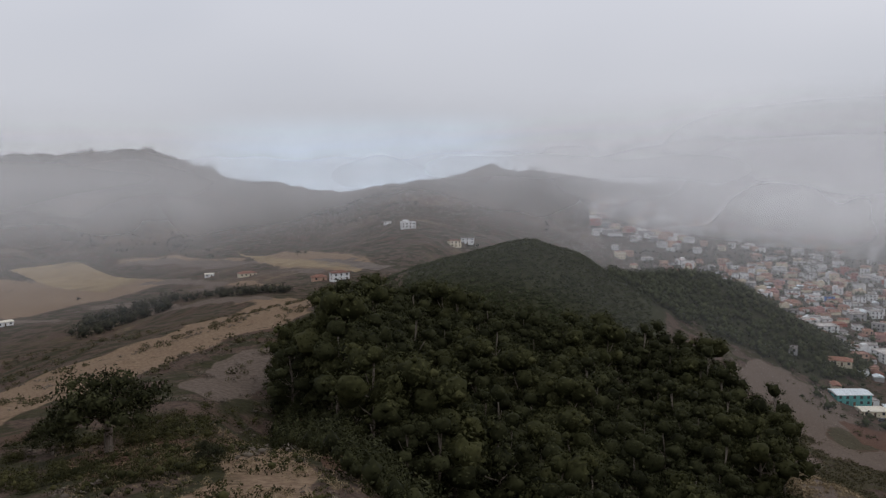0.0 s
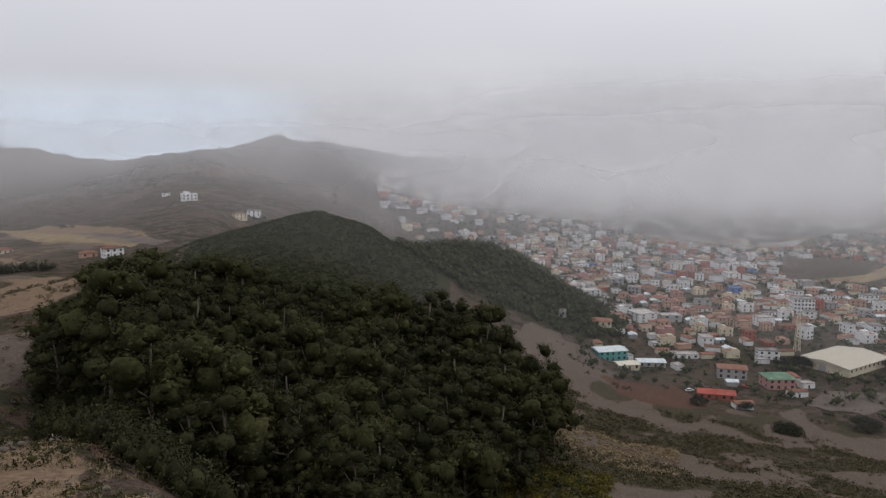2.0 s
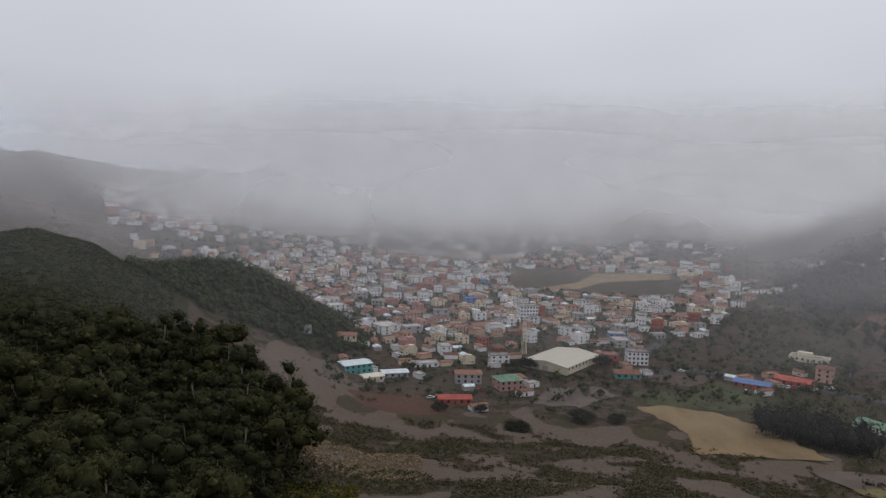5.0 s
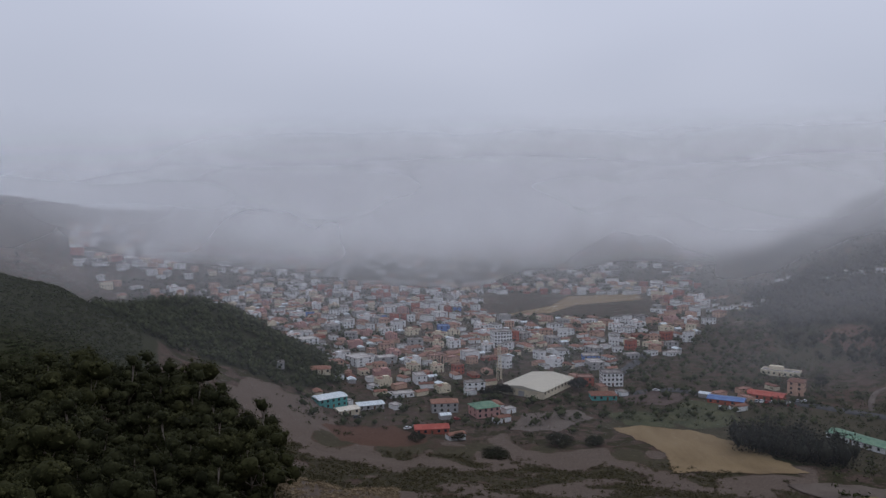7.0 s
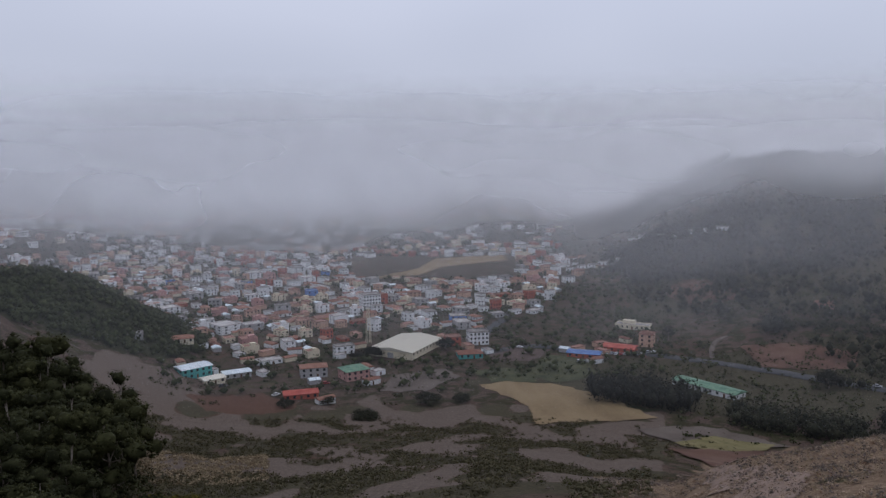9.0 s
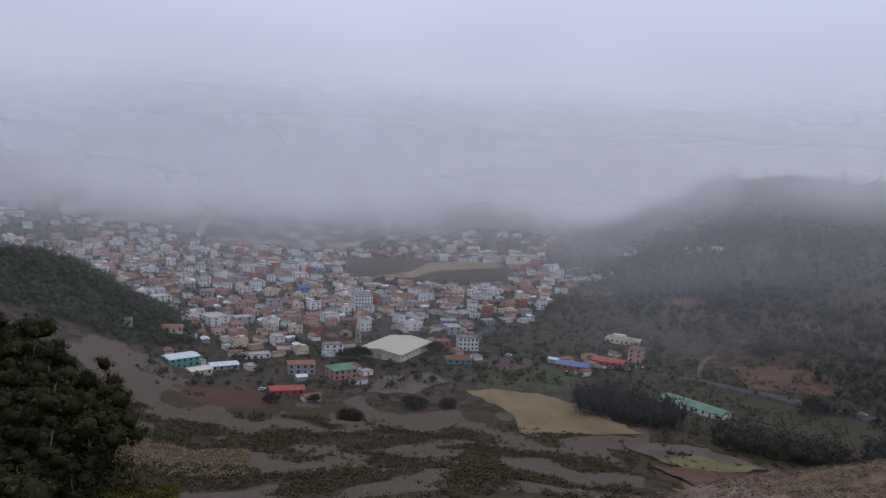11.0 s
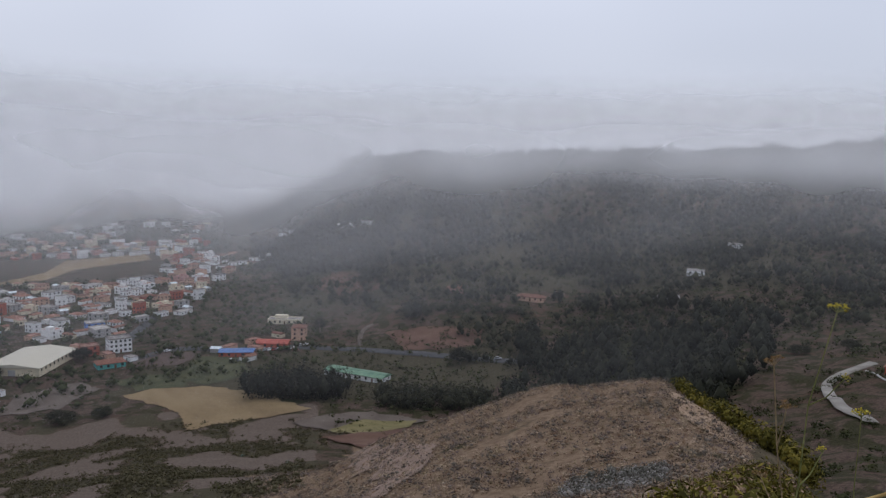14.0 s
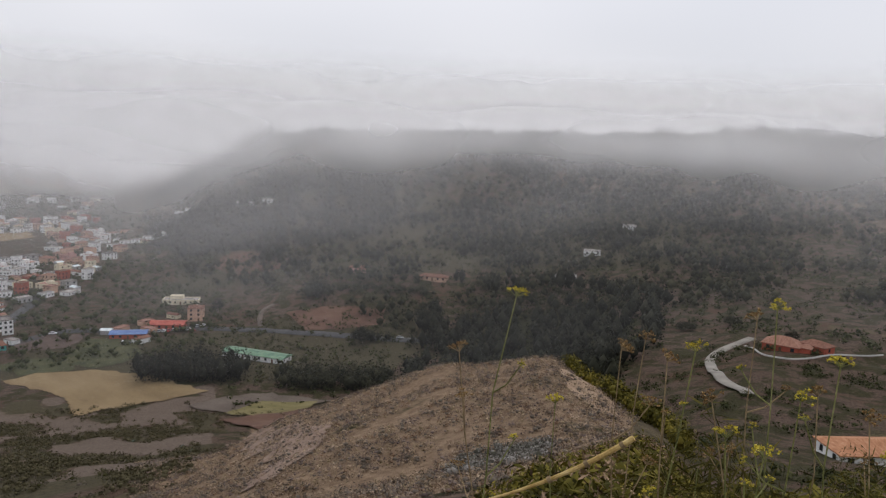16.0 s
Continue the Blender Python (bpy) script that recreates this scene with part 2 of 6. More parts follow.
def mist_material(name, strength, top, low, high, west, radius, thin):
    """Thin cloud: lets most light pass low down, closes towards the cloud base, and breaks up in wisps."""
    m = bpy.data.materials.new(name)
    n, l = nodes_of(m)
    n.clear()
    out, tr, di, tl = (n.new("ShaderNode" + k) for k in ("OutputMaterial", "BsdfTransparent", "BsdfDiffuse", "BsdfTranslucent"))
    both, mixs = n.new("ShaderNodeAddShader"), n.new("ShaderNodeMixShader")
    # droplets scatter the light that falls from the cloud above, whichever way the bank hangs
    for s, up in ((di, 1.0), (tl, -1.0)):
        s.inputs["Color"].default_value = MIST_COLOUR
        facing = n.new("ShaderNodeCombineXYZ")
        facing.inputs["Z"].default_value = up
        l.new(facing.outputs[0], s.inputs["Normal"])
    l.new(di.outputs[0], both.inputs[0])
    l.new(tl.outputs[0], both.inputs[1])
    tex, mp, nz, wisp = n.new("ShaderNodeTexCoord"), n.new("ShaderNodeMapping"), n.new("ShaderNodeTexNoise"), n.new("ShaderNodeTexNoise")
    mp.inputs["Scale"].default_value = (1, 1, 0.95)
    nz.inputs["Scale"].default_value, nz.inputs["Detail"].default_value = 0.0035, 3.0
    wisp.inputs["Scale"].default_value, wisp.inputs["Detail"].default_value, wisp.inputs["Distortion"].default_value = 0.006, 2.0, 0.2
    l.new(tex.outputs["Object"], mp.inputs[0])
    l.new(mp.outputs[0], nz.inputs["Vector"])
    l.new(mp.outputs[0], wisp.inputs["Vector"])
    sep = n.new("ShaderNodeSeparateXYZ")
    l.new(tex.outputs["Object"], sep.inputs[0])

    def math_(op, a, c):
        x = n.new("ShaderNodeMath")
        x.operation = op
        for i, v in enumerate((a, c)):
            if isinstance(v, (int, float)):
                x.inputs[i].default_value = v
            else:
                l.new(v, x.inputs[i])
        return x.outputs[0]

    def step(v, a, c, lo=0.0, hi=1.0):
        r = n.new("ShaderNodeMapRange")
        r.interpolation_type = "SMOOTHSTEP"
        for k, q in zip(("From Min", "From Max", "To Min", "To Max"), (a, c, lo, hi)):
            r.inputs[k].default_value = q
        l.new(v, r.inputs["Value"])
        return r.outputs[0]

    lift = math_("MULTIPLY", math_("SUBTRACT", nz.outputs["Fac"], 0.5), (high - low) * 1.2)
    # the bank hangs lower over the wooded hillside
    z = math_("ADD", math_("ADD", sep.outputs["Z"], lift), step(sep.outputs["X"], 480, 780, 0.0, 40.0 if 600 < radius < 1000 else 0.0))
    body = step(z, low, high, strength, top)
    a = math_("MULTIPLY", body, step(wisp.outputs["Fac"], 0.28, 0.7, 0.5, 1.35))
    over = n.new("ShaderNodeAttribute")
    over.attribute_name = "above_land"
    a = math_("MULTIPLY", a, step(over.outputs["Fac"], 0.0, 1.0))
    a = math_("MULTIPLY", a, step(sep.outputs["X"], west - 350, west + 250, thin, 1.0))
    a = math_("MINIMUM", math_("MULTIPLY", a, step(sep.outputs["Z"], EYE + radius * (0.07 if radius < 1000 else 0.105), EYE - radius * 0.01)), 0.98)
    l.new(a, mixs.inputs["Fac"])
    l.new(tr.outputs[0], mixs.inputs[1])
    l.new(both.outputs[0], mixs.inputs[2])
    l.new(mixs.outputs[0], out.inputs["Surface"])
    return m


# ---- helpers for meshes ----
def mesh_object(name, verts, faces, material, smooth=False, mats=None, face_mats=None):
    me = bpy.data.meshes.new(name)
    me.from_pydata([tuple(v) for v in verts], [], [tuple(f) for f in faces])
    for mm in mats or [material]:
        me.materials.append(mm)
    if face_mats is not None:
        me.polygons.foreach_set("material_index", face_mats)
    if smooth:
        me.polygons.foreach_set("use_smooth", [True] * len(me.polygons))
    me.update()
    return new(name, me)


def part(name, bm, material, parent, label=""):
    me = bpy.data.meshes.new(name)
    bm.to_mesh(me)
    bm.free()
    me.materials.append(material)
    ob = new(name, me)
    ob.parent = parent
    return tagged(ob, label)


def box_bm(x0, y0, z0, x1, y1, z1, bevel=0.0):
    bm = bmesh.new()
    bmesh.ops.create_cube(bm, size=1.0, matrix=Matrix.LocRotScale(((x0 + x1) / 2, (y0 + y1) / 2, (z0 + z1) / 2), None, (x1 - x0, y1 - y0, z1 - z0)))
    if bevel:
        bmesh.ops.bevel(bm, geom=bm.edges[:], offset=bevel, segments=1, affect="EDGES")
    return bm


# ---- the lie of the land: heights below the eye along lines out from the viewpoint ----
LINES = {}


def line(az, *pairs):
    LINES[az] = ([0.0, 3.0] + list(pairs[0::2]), [-1.65, -2.6] + list(pairs[1::2]))


line(-180, 60, -4, 300, -15, 1500, -60, 4800, -120)
line(-110, 60, -10, 300, -40, 1500, -60, 4800, -120)
line(-75, 10, -7, 40, -18, 90, -30, 180, -48, 260, -66, 500, -105, 900, -112, 1300, -60, 1700, 30, 2200, 20, 4800, -100)
line(-60, 10, -7, 40, -17, 90, -29, 180, -42, 250, -51, 330, -63, 500, -95, 900, -108, 1250, -65, 1650, 54, 2000, 30, 4800, -150)
line(-55, 10, -7, 40, -17, 90, -29, 180, -40, 260, -47, 330, -62, 550, -88, 900, -100, 1250, -65, 1600, 44, 2000, 20, 4800, -150)
line(-50, 10, -7, 40, -17, 75, -26, 110, -39, 180, -38, 260, -43, 330, -58, 600, -80, 900, -90, 1200, -60, 1550, -14, 2000, -30, 4800, -150)
line(-44, 10, -7, 40, -18, 70, -26, 105, -37, 150, -40, 230, -37, 300, -47, 400, -70, 560, -75, 900, -70, 1300, -52, 1700, -46, 2500, -70, 4800, -170)
line(-38, 10, -7, 40, -20, 80, -38, 110, -52, 160, -52, 220, -50, 300, -56, 360, -53, 420, -50, 500, -70, 600, -72, 760, -52, 1000, -40, 1200, -20, 1500, -45, 2500, -36, 4800, -170)
line(-30, 10, -7, 40, -22, 80, -42, 110, -58, 160, -58, 220, -54, 290, -62, 360, -50, 420, -35, 470, -45, 560, -90, 700, -100, 900, -80, 1200, -36, 1600, -60, 2500, 2, 4800, -100)
line(-26, 10, -7, 40, -22, 80, -42, 110, -60, 160, -61, 220, -58, 290, -68, 360, -58, 420, -44, 470, -52, 560, -95, 700, -115, 900, -112, 1200, -80, 1600, -80, 2500, -20, 4800, -100)
line(-22, 10, -7, 40, -22, 80, -42, 110, -62, 160, -62, 220, -62, 300, -82, 380, -75, 440, -67, 480, -72, 540, -72, 600, -105, 700, -124, 1000, -126, 1400, -120, 2500, -80, 4800, -100)
line(-18.5, 10, -7, 40, -23, 80, -42, 110, -64, 160, -64, 220, -68, 300, -92, 400, -90, 480, -78, 530, -68, 580, -80, 650, -122, 1000, -126, 1500, -124, 2500, -100, 4800, -100)
line(-15, 10, -7, 40, -24, 80, -42, 120, -62, 180, -70, 250, -88, 350, -103, 450, -98, 530, -73, 580, -90, 650, -123, 1000, -126, 1500, -124, 2500, -100, 4800, -100)
line(-11.5, 10, -7, 40, -24, 80, -42, 120, -58, 180, -72, 250, -92, 350, -108, 450, -112, 520, -94, 570, -112, 650, -125, 1000, -126, 1500, -124, 2500, -100, 4800, -100)
line(-7, 10, -7, 40, -24, 80, -42, 120, -57, 180, -76, 250, -98, 350, -118, 430, -125, 600, -126, 1000, -126, 1500, -123, 2500, -110, 4800, -110)
line(5, 10, -7, 40, -24, 80, -42, 120, -56, 170, -73, 230, -93, 300, -112, 350, -124, 400, -126, 1000, -126, 1500, -123, 2500, -110, 4800, -110)
line(15, 10, -7, 40, -24, 80, -41, 120, -53, 170, -71, 230, -92, 300, -112, 350, -123, 400, -126, 1000, -126, 1500, -118, 2500, -90, 4800, -90)
line(23, 10, -7, 40, -22.5, 80, -38, 130, -56, 160, -71, 240, -98, 330, -121, 380, -126, 900, -126, 1100, -112, 1500, -105, 2500, -60, 4800, -60)
line(28, 10, -7, 40, -21.5, 80, -36.5, 120, -51, 150, -66, 240, -98, 330, -121, 400, -126, 600, -125, 720, -110, 850, -75, 1000, -42, 1300, -44, 4800, -60)
line(33, 10, -7, 40, -20.5, 75, -30.5, 110, -42, 140, -60, 240, -98, 330, -121, 430, -126, 500, -122, 560, -106, 700, -108, 800, -75, 1000, -14, 1300, -20, 4800, -60)
line(45, 10, -6, 40, -18.5, 70, -23.5, 95, -28, 125, -48, 240, -98, 350, -121, 430, -122, 540, -104, 700, -95, 850, -50, 1000, -12, 1300, -10, 4800, -40)
line(53.5, 10, -5.5, 40, -16.8, 65, -19.8, 88, -24.3, 115, -45, 200, -85, 350, -105, 450, -98, 540, -92, 700, -75, 900, -30, 1050, -4, 1300, 0, 4800, -40)
line(58, 10, -5.6, 30, -12.5, 50, -18, 75, -24.2, 100, -44, 200, -80, 350, -90, 450, -90, 700, -70, 900, -30, 1050, 0, 1300, 5, 4800, -40)
line(62, 10, -5.5, 30, -13, 50, -18.5, 66, -23, 90, -42, 190, -72, 350, -88, 450, -88, 700, -66, 900, -28, 1050, 0, 1300, 5, 4800, -40)
line(66, 10, -5.4, 30, -14.3, 55, -24.5, 110, -46, 190, -66, 300, -77, 400, -82, 550, -82, 750, -60, 900, -25, 1050, 2, 1300, 5, 4800, -40)
line(75, 10, -4.8, 30, -13, 60, -25, 110, -44, 200, -68, 330, -76, 400, -79, 700, -62, 900, -22, 1050, 5, 1300, 8, 4800, -40)
line(100, 10, -4, 60, -18, 200, -40, 500, -50, 900, 0, 1300, 10, 4800, -40)
line(180, 60, -4, 300, -15, 1500, -60, 4800, -120)

RADII = np.concatenate([[0.0], np.geomspace(0.7, 4800.0, 420)])
AZ_LIST = sorted(LINES)
AZ_FINE = np.linspace(-180, 180, 1441)


def land_table():
    rows = np.array([np.interp(RADII, *LINES[a]) for a in AZ_LIST])
    table = np.empty((len(AZ_FINE), len(RADII)))
    for j in range(len(RADII)):
        table[:, j] = np.interp(AZ_FINE, AZ_LIST, rows[:, j])
    for _ in range(20):
        table[1:-1] = (table[:-2] + 2 * table[1:-1] + table[2:]) / 4
    for _ in range(5):
        table[:, 2:-1] = (table[:, 1:-2] + 2 * table[:, 2:-1] + table[:, 3:]) / 4
    return table


LAND = land_table()


def waves(x, y, length, seed):
    """Smooth uneven relief, about -1 to 1, from crossed swells."""
    rng = np.random.RandomState(seed)
    s = 0.0
    for k in range(7):
        a, ph = rng.uniform(0, math.pi * 2), rng.uniform(0, math.pi * 2)
        w = length * rng.uniform(0.6, 1.6)
        s = s + np.sin((x * math.cos(a) + y * math.sin(a)) * 2 * math.pi / w + ph)
    return s / 3.5


def bushy(x, y):
    """Above zero where scrub grows in patches on the fallow valley slope."""
    return waves(x, y * 0.55, 48, 157) + 0.6 * waves(x, y * 0.55, 19, 158) + 0.25 * waves(x, y, 9, 159)


def height(x, y):
    x, y = np.asarray(x, float), np.asarray(y, float)
    d, a = np.hypot(x, y), np.degrees(np.arctan2(x, y))
    fi = np.clip((a + 180) * 4, 0, 1439.999)
    i0 = fi.astype(int)
    u = fi - i0
    fj = np.interp(d, RADII, np.arange(len(RADII)))
    j0 = np.minimum(fj.astype(int), len(RADII) - 2)
    v = fj - j0
    h = (LAND[i0, j0] * (1 - u) * (1 - v) + LAND[i0 + 1, j0] * u * (1 - v) + LAND[i0, j0 + 1] * (1 - u) * v + LAND[i0 + 1, j0 + 1] * u * v)
    flat = np.clip((h + 124.5) / 8, 0.0, 1)
    h = h + waves(x, y, 26, 3) * 0.5 * np.clip((d - 15) / 60, 0, 1) * (0.15 + 0.85 * flat)
    h = h + waves(x, y, 80, 5) * 1.3 * np.clip((d - 60) / 200, 0, 1) * flat
    h = h + (waves(x, y, 150, 9) * 9 + waves(x, y, 60, 10) * 4) * np.clip((d - 880) / 200, 0, 1) * flat
    h = h + waves(x, y, 300, 8) * 6 * np.clip((d - 700) / 500, 0, 1) * flat
    for out, wide, az_c, lift in CRESTS:
        h = h + np.interp(a, az_c, lift, 0, 0) * np.exp(-((d - out) / wide) ** 2)
    return h + EYE


def crest(out, wide, az_c, el_c):
    """Raise or lower a far ridge so that its skyline has the given rise by bearing."""
    az_f = np.arange(az_c[0], az_c[-1] + 0.01, 0.15)
    el_f = np.interp(az_f, az_c, el_c)
    x, y = out * np.sin(np.radians(az_f)), out * np.cos(np.radians(az_f))
    rough = 1.6 * waves(x, y, 60, 203) + 1.4 * np.abs(waves(x, y, 26, 204)) + 0.8 * waves(x, y, 11, 205)
    lift = EYE + out * np.tan(np.radians(el_f)) + rough * out / 1000 - height(x, y)
    lift *= np.clip((az_f - az_f[0]) / 2, 0, 1) * np.clip((az_f[-1] - az_f) / 2, 0, 1)
    CRESTS.append((out, wide, az_f, lift))


CRESTS = []
crest(1620, 330, [-80, -68, -65.5, -63.1, -60.3, -59.1, -57.5, -54.8, -53.3, -52.2, -51.4, -47.9, -44.7, -43, -41], [1.6, 1.5, 1.2, 0.8, 1.7, 1.35, 1.85, 1.35, 0.8, 0.45, -0.3, -0.75, -1.6, -1.9, -1.9])
crest(1240, 150, [-42, -40, -37.7, -35.1, -32.6, -29.3, -26.9, -25, -22.5, -20, -17, -13], [-2.0, -1.6, -0.9, -0.35, 0.05, -0.2, -0.9, -1.7, -2.5, -3.2, -4.3, -5.6])
crest(1010, 170, [20, 22.2, 24.7, 27.6, 29.3, 31.7, 34.6, 37.8, 39.8, 42.5, 46.2, 50, 60, 75], [-6.2, -5.6, -4.4, -3.3, -2.2, -1.1, -0.5, -0.6, -1.3, -0.8, -0.4, -0.8, 0.0, 0.4])


def place(az, d):
    """The point of the ground d metres out from the viewpoint on the bearing az."""
    x, y = d * math.sin(radians(az)), d * math.cos(radians(az))
    return x, y, float(height(x, y))


def ground_at(az, el, start=60.0):
    """Where a line of sight from the viewpoint, el degrees below level, first meets the land beyond start metres."""
    d = np.arange(start, 2500, 0.5)
    x, y = d * math.sin(radians(az)), d * math.cos(radians(az))
    hit = np.nonzero(height(x, y) >= EYE + d * math.tan(radians(el)))[0]
    i = hit[0] if len(hit) else -1
    return float(x[i]), float(y[i]), float(height(x[i], y[i]))


def inside_of(poly, x, y):
    inside = np.zeros(np.shape(x), bool)
    for (x0, y0), (x1, y1) in zip(poly, poly[1:] + poly[:1]):
        inside ^= ((y0 > y) != (y1 > y)) & (x < (x1 - x0) * (y - y0) / (y1 - y0 + 1e-9) + x0)
    return inside


# kinds of soil: bearing and fall of the corners of each area
ZONES = {"pale_soil": [], "red_soil": [], "tan_cover": [], "olive_cover": [], "heath_floor": []}


def soil(kind, start, *corners):
    ZONES[kind].append([ground_at(a, e, start)[:2] for a, e in corners])


soil("tan_cover", 130, (-72, -15), (-66, -13.2), (-61, -12), (-56, -10.8), (-52, -9.9), (-46, -8.9), (-46, -10), (-50, -11), (-56, -12.6), (-62, -14.2), (-68, -16.5))
soil("tan_cover", 40, (-58, -22), (-53, -19.6), (-48.5, -18.4), (-46.8, -19.2), (-47.5, -23), (-48, -27), (-60, -27))
soil("tan_cover", 430, (-68, -9.0), (-60, -8.2), (-54, -7.2), (-60, -6.4), (-68, -6.6))
soil("tan_cover", 430, (-50, -6.2), (-45, -7.2), (-41, -6.8), (-44, -5.8), (-48, -5.6))
soil("tan_cover", 28, (24, -24), (30, -21.6), (36, -19.4), (44, -17.2), (52, -15.6), (57, -17.6), (60, -19.6), (57, -23), (50, -27), (30, -30))
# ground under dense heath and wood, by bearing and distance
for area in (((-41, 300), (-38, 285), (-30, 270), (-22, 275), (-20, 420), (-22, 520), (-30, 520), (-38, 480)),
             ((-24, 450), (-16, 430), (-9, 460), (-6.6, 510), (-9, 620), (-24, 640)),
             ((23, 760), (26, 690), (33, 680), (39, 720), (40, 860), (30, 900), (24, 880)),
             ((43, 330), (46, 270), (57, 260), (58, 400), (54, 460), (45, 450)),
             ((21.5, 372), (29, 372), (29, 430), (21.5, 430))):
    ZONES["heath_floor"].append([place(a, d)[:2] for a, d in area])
strips = np.random.RandomState(77)
for k in range(22):
    a0, e0, w, t = strips.uniform(-72, -44), strips.uniform(-9.2, -5.4), strips.uniform(4, 11), strips.uniform(0.12, 0.34)
    soil(("tan_cover", "pale_soil")[k % 2], 400, (a0, e0), (a0 + w * 0.5, e0 + t * 0.4), (a0 + w, e0 - 0.4), (a0 + w, e0 - 0.4 - t), (a0 + w * 0.5, e0 - t), (a0, e0 - t * 0.6))
soil("pale_soil", 205, (-16, -13.6), (-13.5, -13.2), (-9, -15.3), (-7, -17.2), (-9, -18.6), (-12, -17))
soil("pale_soil", 60, (-56, -14.6), (-52, -12.4), (-48, -12.4), (-48.6, -14.2), (-53, -16))
soil("red_soil", 60, (-49, -17.0), (-45.6, -17.4), (-43.6, -20.2), (-43, -23), (-46, -21.6), (-49, -19))
soil("red_soil", 60, (-63, -18), (-59, -17.5), (-55, -18.2), (-57, -19.6), (-62, -20))
soil("red_soil", 330, (-8.5, -16.8), (-4, -17.2), (0, -18.4), (-3, -18.6), (-8, -18.1))
for area in (((-5, -19.2), (-1, -18.6), (2, -19.4), (0, -20.6), (-4, -20.4)), ((1, -20.6), (5, -20.0), (8, -20.8), (5, -21.8), (2, -21.8)), ((6, -19.3), (10, -18.9), (14, -19.3), (12, -20.1), (8, -20.2)),
             ((-3, -22.4), (2, -22.0), (3, -23.2), (-1, -23.6)), ((9, -21.6), (13, -21.0), (16, -21.4), (13, -22.6)), ((3, -18.2), (5, -17.8), (6, -18.8), (4, -19.2)), ((12, -23), (17, -22.4), (20, -23.4), (14, -24.4))):
    soil("pale_soil", 130, *area)
soil("olive_cover", 60, (-13, -22), (-9, -20), (-4, -21), (0, -23), (4, -24), (2, -27), (-14, -28))
soil("olive_cover", 100, (4, -22), (10, -22.6), (18, -22), (24, -22.6), (22, -25), (6, -25.5))
soil("olive_cover", 330, (12, -17.2), (16, -14.6), (22, -15.0), (30, -14.4), (40, -12.0), (44, -14), (40, -17.5), (28, -18.5), (18, -17.2))
soil("olive_cover", 480, (24, -12.4), (28, -11.4), (36, -11), (46, -10), (60, -9), (62, -5), (40, -4.5), (30, -5.5), (24, -8.5))


def build_ground():
    az = np.concatenate([np.arange(-180, -80, 4.0), np.arange(-80, 82, 0.3), np.arange(84, 180, 4.0)])
    rad = np.concatenate([np.geomspace(0.9, 25, 44), np.geomspace(25.5, 1100, 270), np.geomspace(1120, 4800, 44)])
    A, D = np.meshgrid(np.radians(az), rad, indexing="ij")
    X, Y = D * np.sin(A), D * np.cos(A)
    Z = height(X, Y)
    V = np.stack([X, Y, Z], -1).reshape(-1, 3)
    na, nr = len(az), len(rad)
    i, j = np.meshgrid(np.arange(na), np.arange(nr - 1), indexing="ij")
    k = (i + 1) % na
    F = np.stack([i * nr + j, i * nr + j + 1, k * nr + j + 1, k * nr + j], -1).reshape(-1, 4)
    c = len(V)
    V = np.vstack([V, [[0, 0, float(height(0, 0))]]])
    me = bpy.data.meshes.new("ground")
    T = np.array([[q * nr, ((q + 1) % na) * nr, c] for q in range(na)])
    me.from_pydata(V.tolist(), [], F.tolist() + T.tolist())
    me.polygons.foreach_set("use_smooth", [True] * len(me.polygons))
    me.materials.append(M_GROUND)
    wx, wy = V[:, 0], V[:, 1]
    far = np.clip(np.hypot(wx, wy) / 250, 0.25, 2.0)
    wx, wy = wx + far * (3.5 * waves(wx, wy, 16, 91) + 1.2 * waves(wx, wy, 5, 93)), wy + far * (3.5 * waves(wx, wy, 13, 92) + 1.2 * waves(wx, wy, 5, 94))
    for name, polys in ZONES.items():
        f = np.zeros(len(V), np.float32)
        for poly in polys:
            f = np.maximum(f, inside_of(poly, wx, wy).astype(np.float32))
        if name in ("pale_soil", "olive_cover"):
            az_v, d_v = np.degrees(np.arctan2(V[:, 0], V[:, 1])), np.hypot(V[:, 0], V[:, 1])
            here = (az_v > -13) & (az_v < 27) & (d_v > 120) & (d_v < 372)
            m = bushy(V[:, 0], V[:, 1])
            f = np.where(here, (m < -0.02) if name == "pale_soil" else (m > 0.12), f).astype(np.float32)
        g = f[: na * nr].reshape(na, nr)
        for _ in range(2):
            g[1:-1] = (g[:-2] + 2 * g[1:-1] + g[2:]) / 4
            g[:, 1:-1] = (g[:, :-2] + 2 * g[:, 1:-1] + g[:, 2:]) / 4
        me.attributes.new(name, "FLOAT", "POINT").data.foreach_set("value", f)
    me.update()
    return tagged(new("ground", me), "brown dry hillsides and valley floor with patchy grass", "ground", kind="structure")


build_ground()


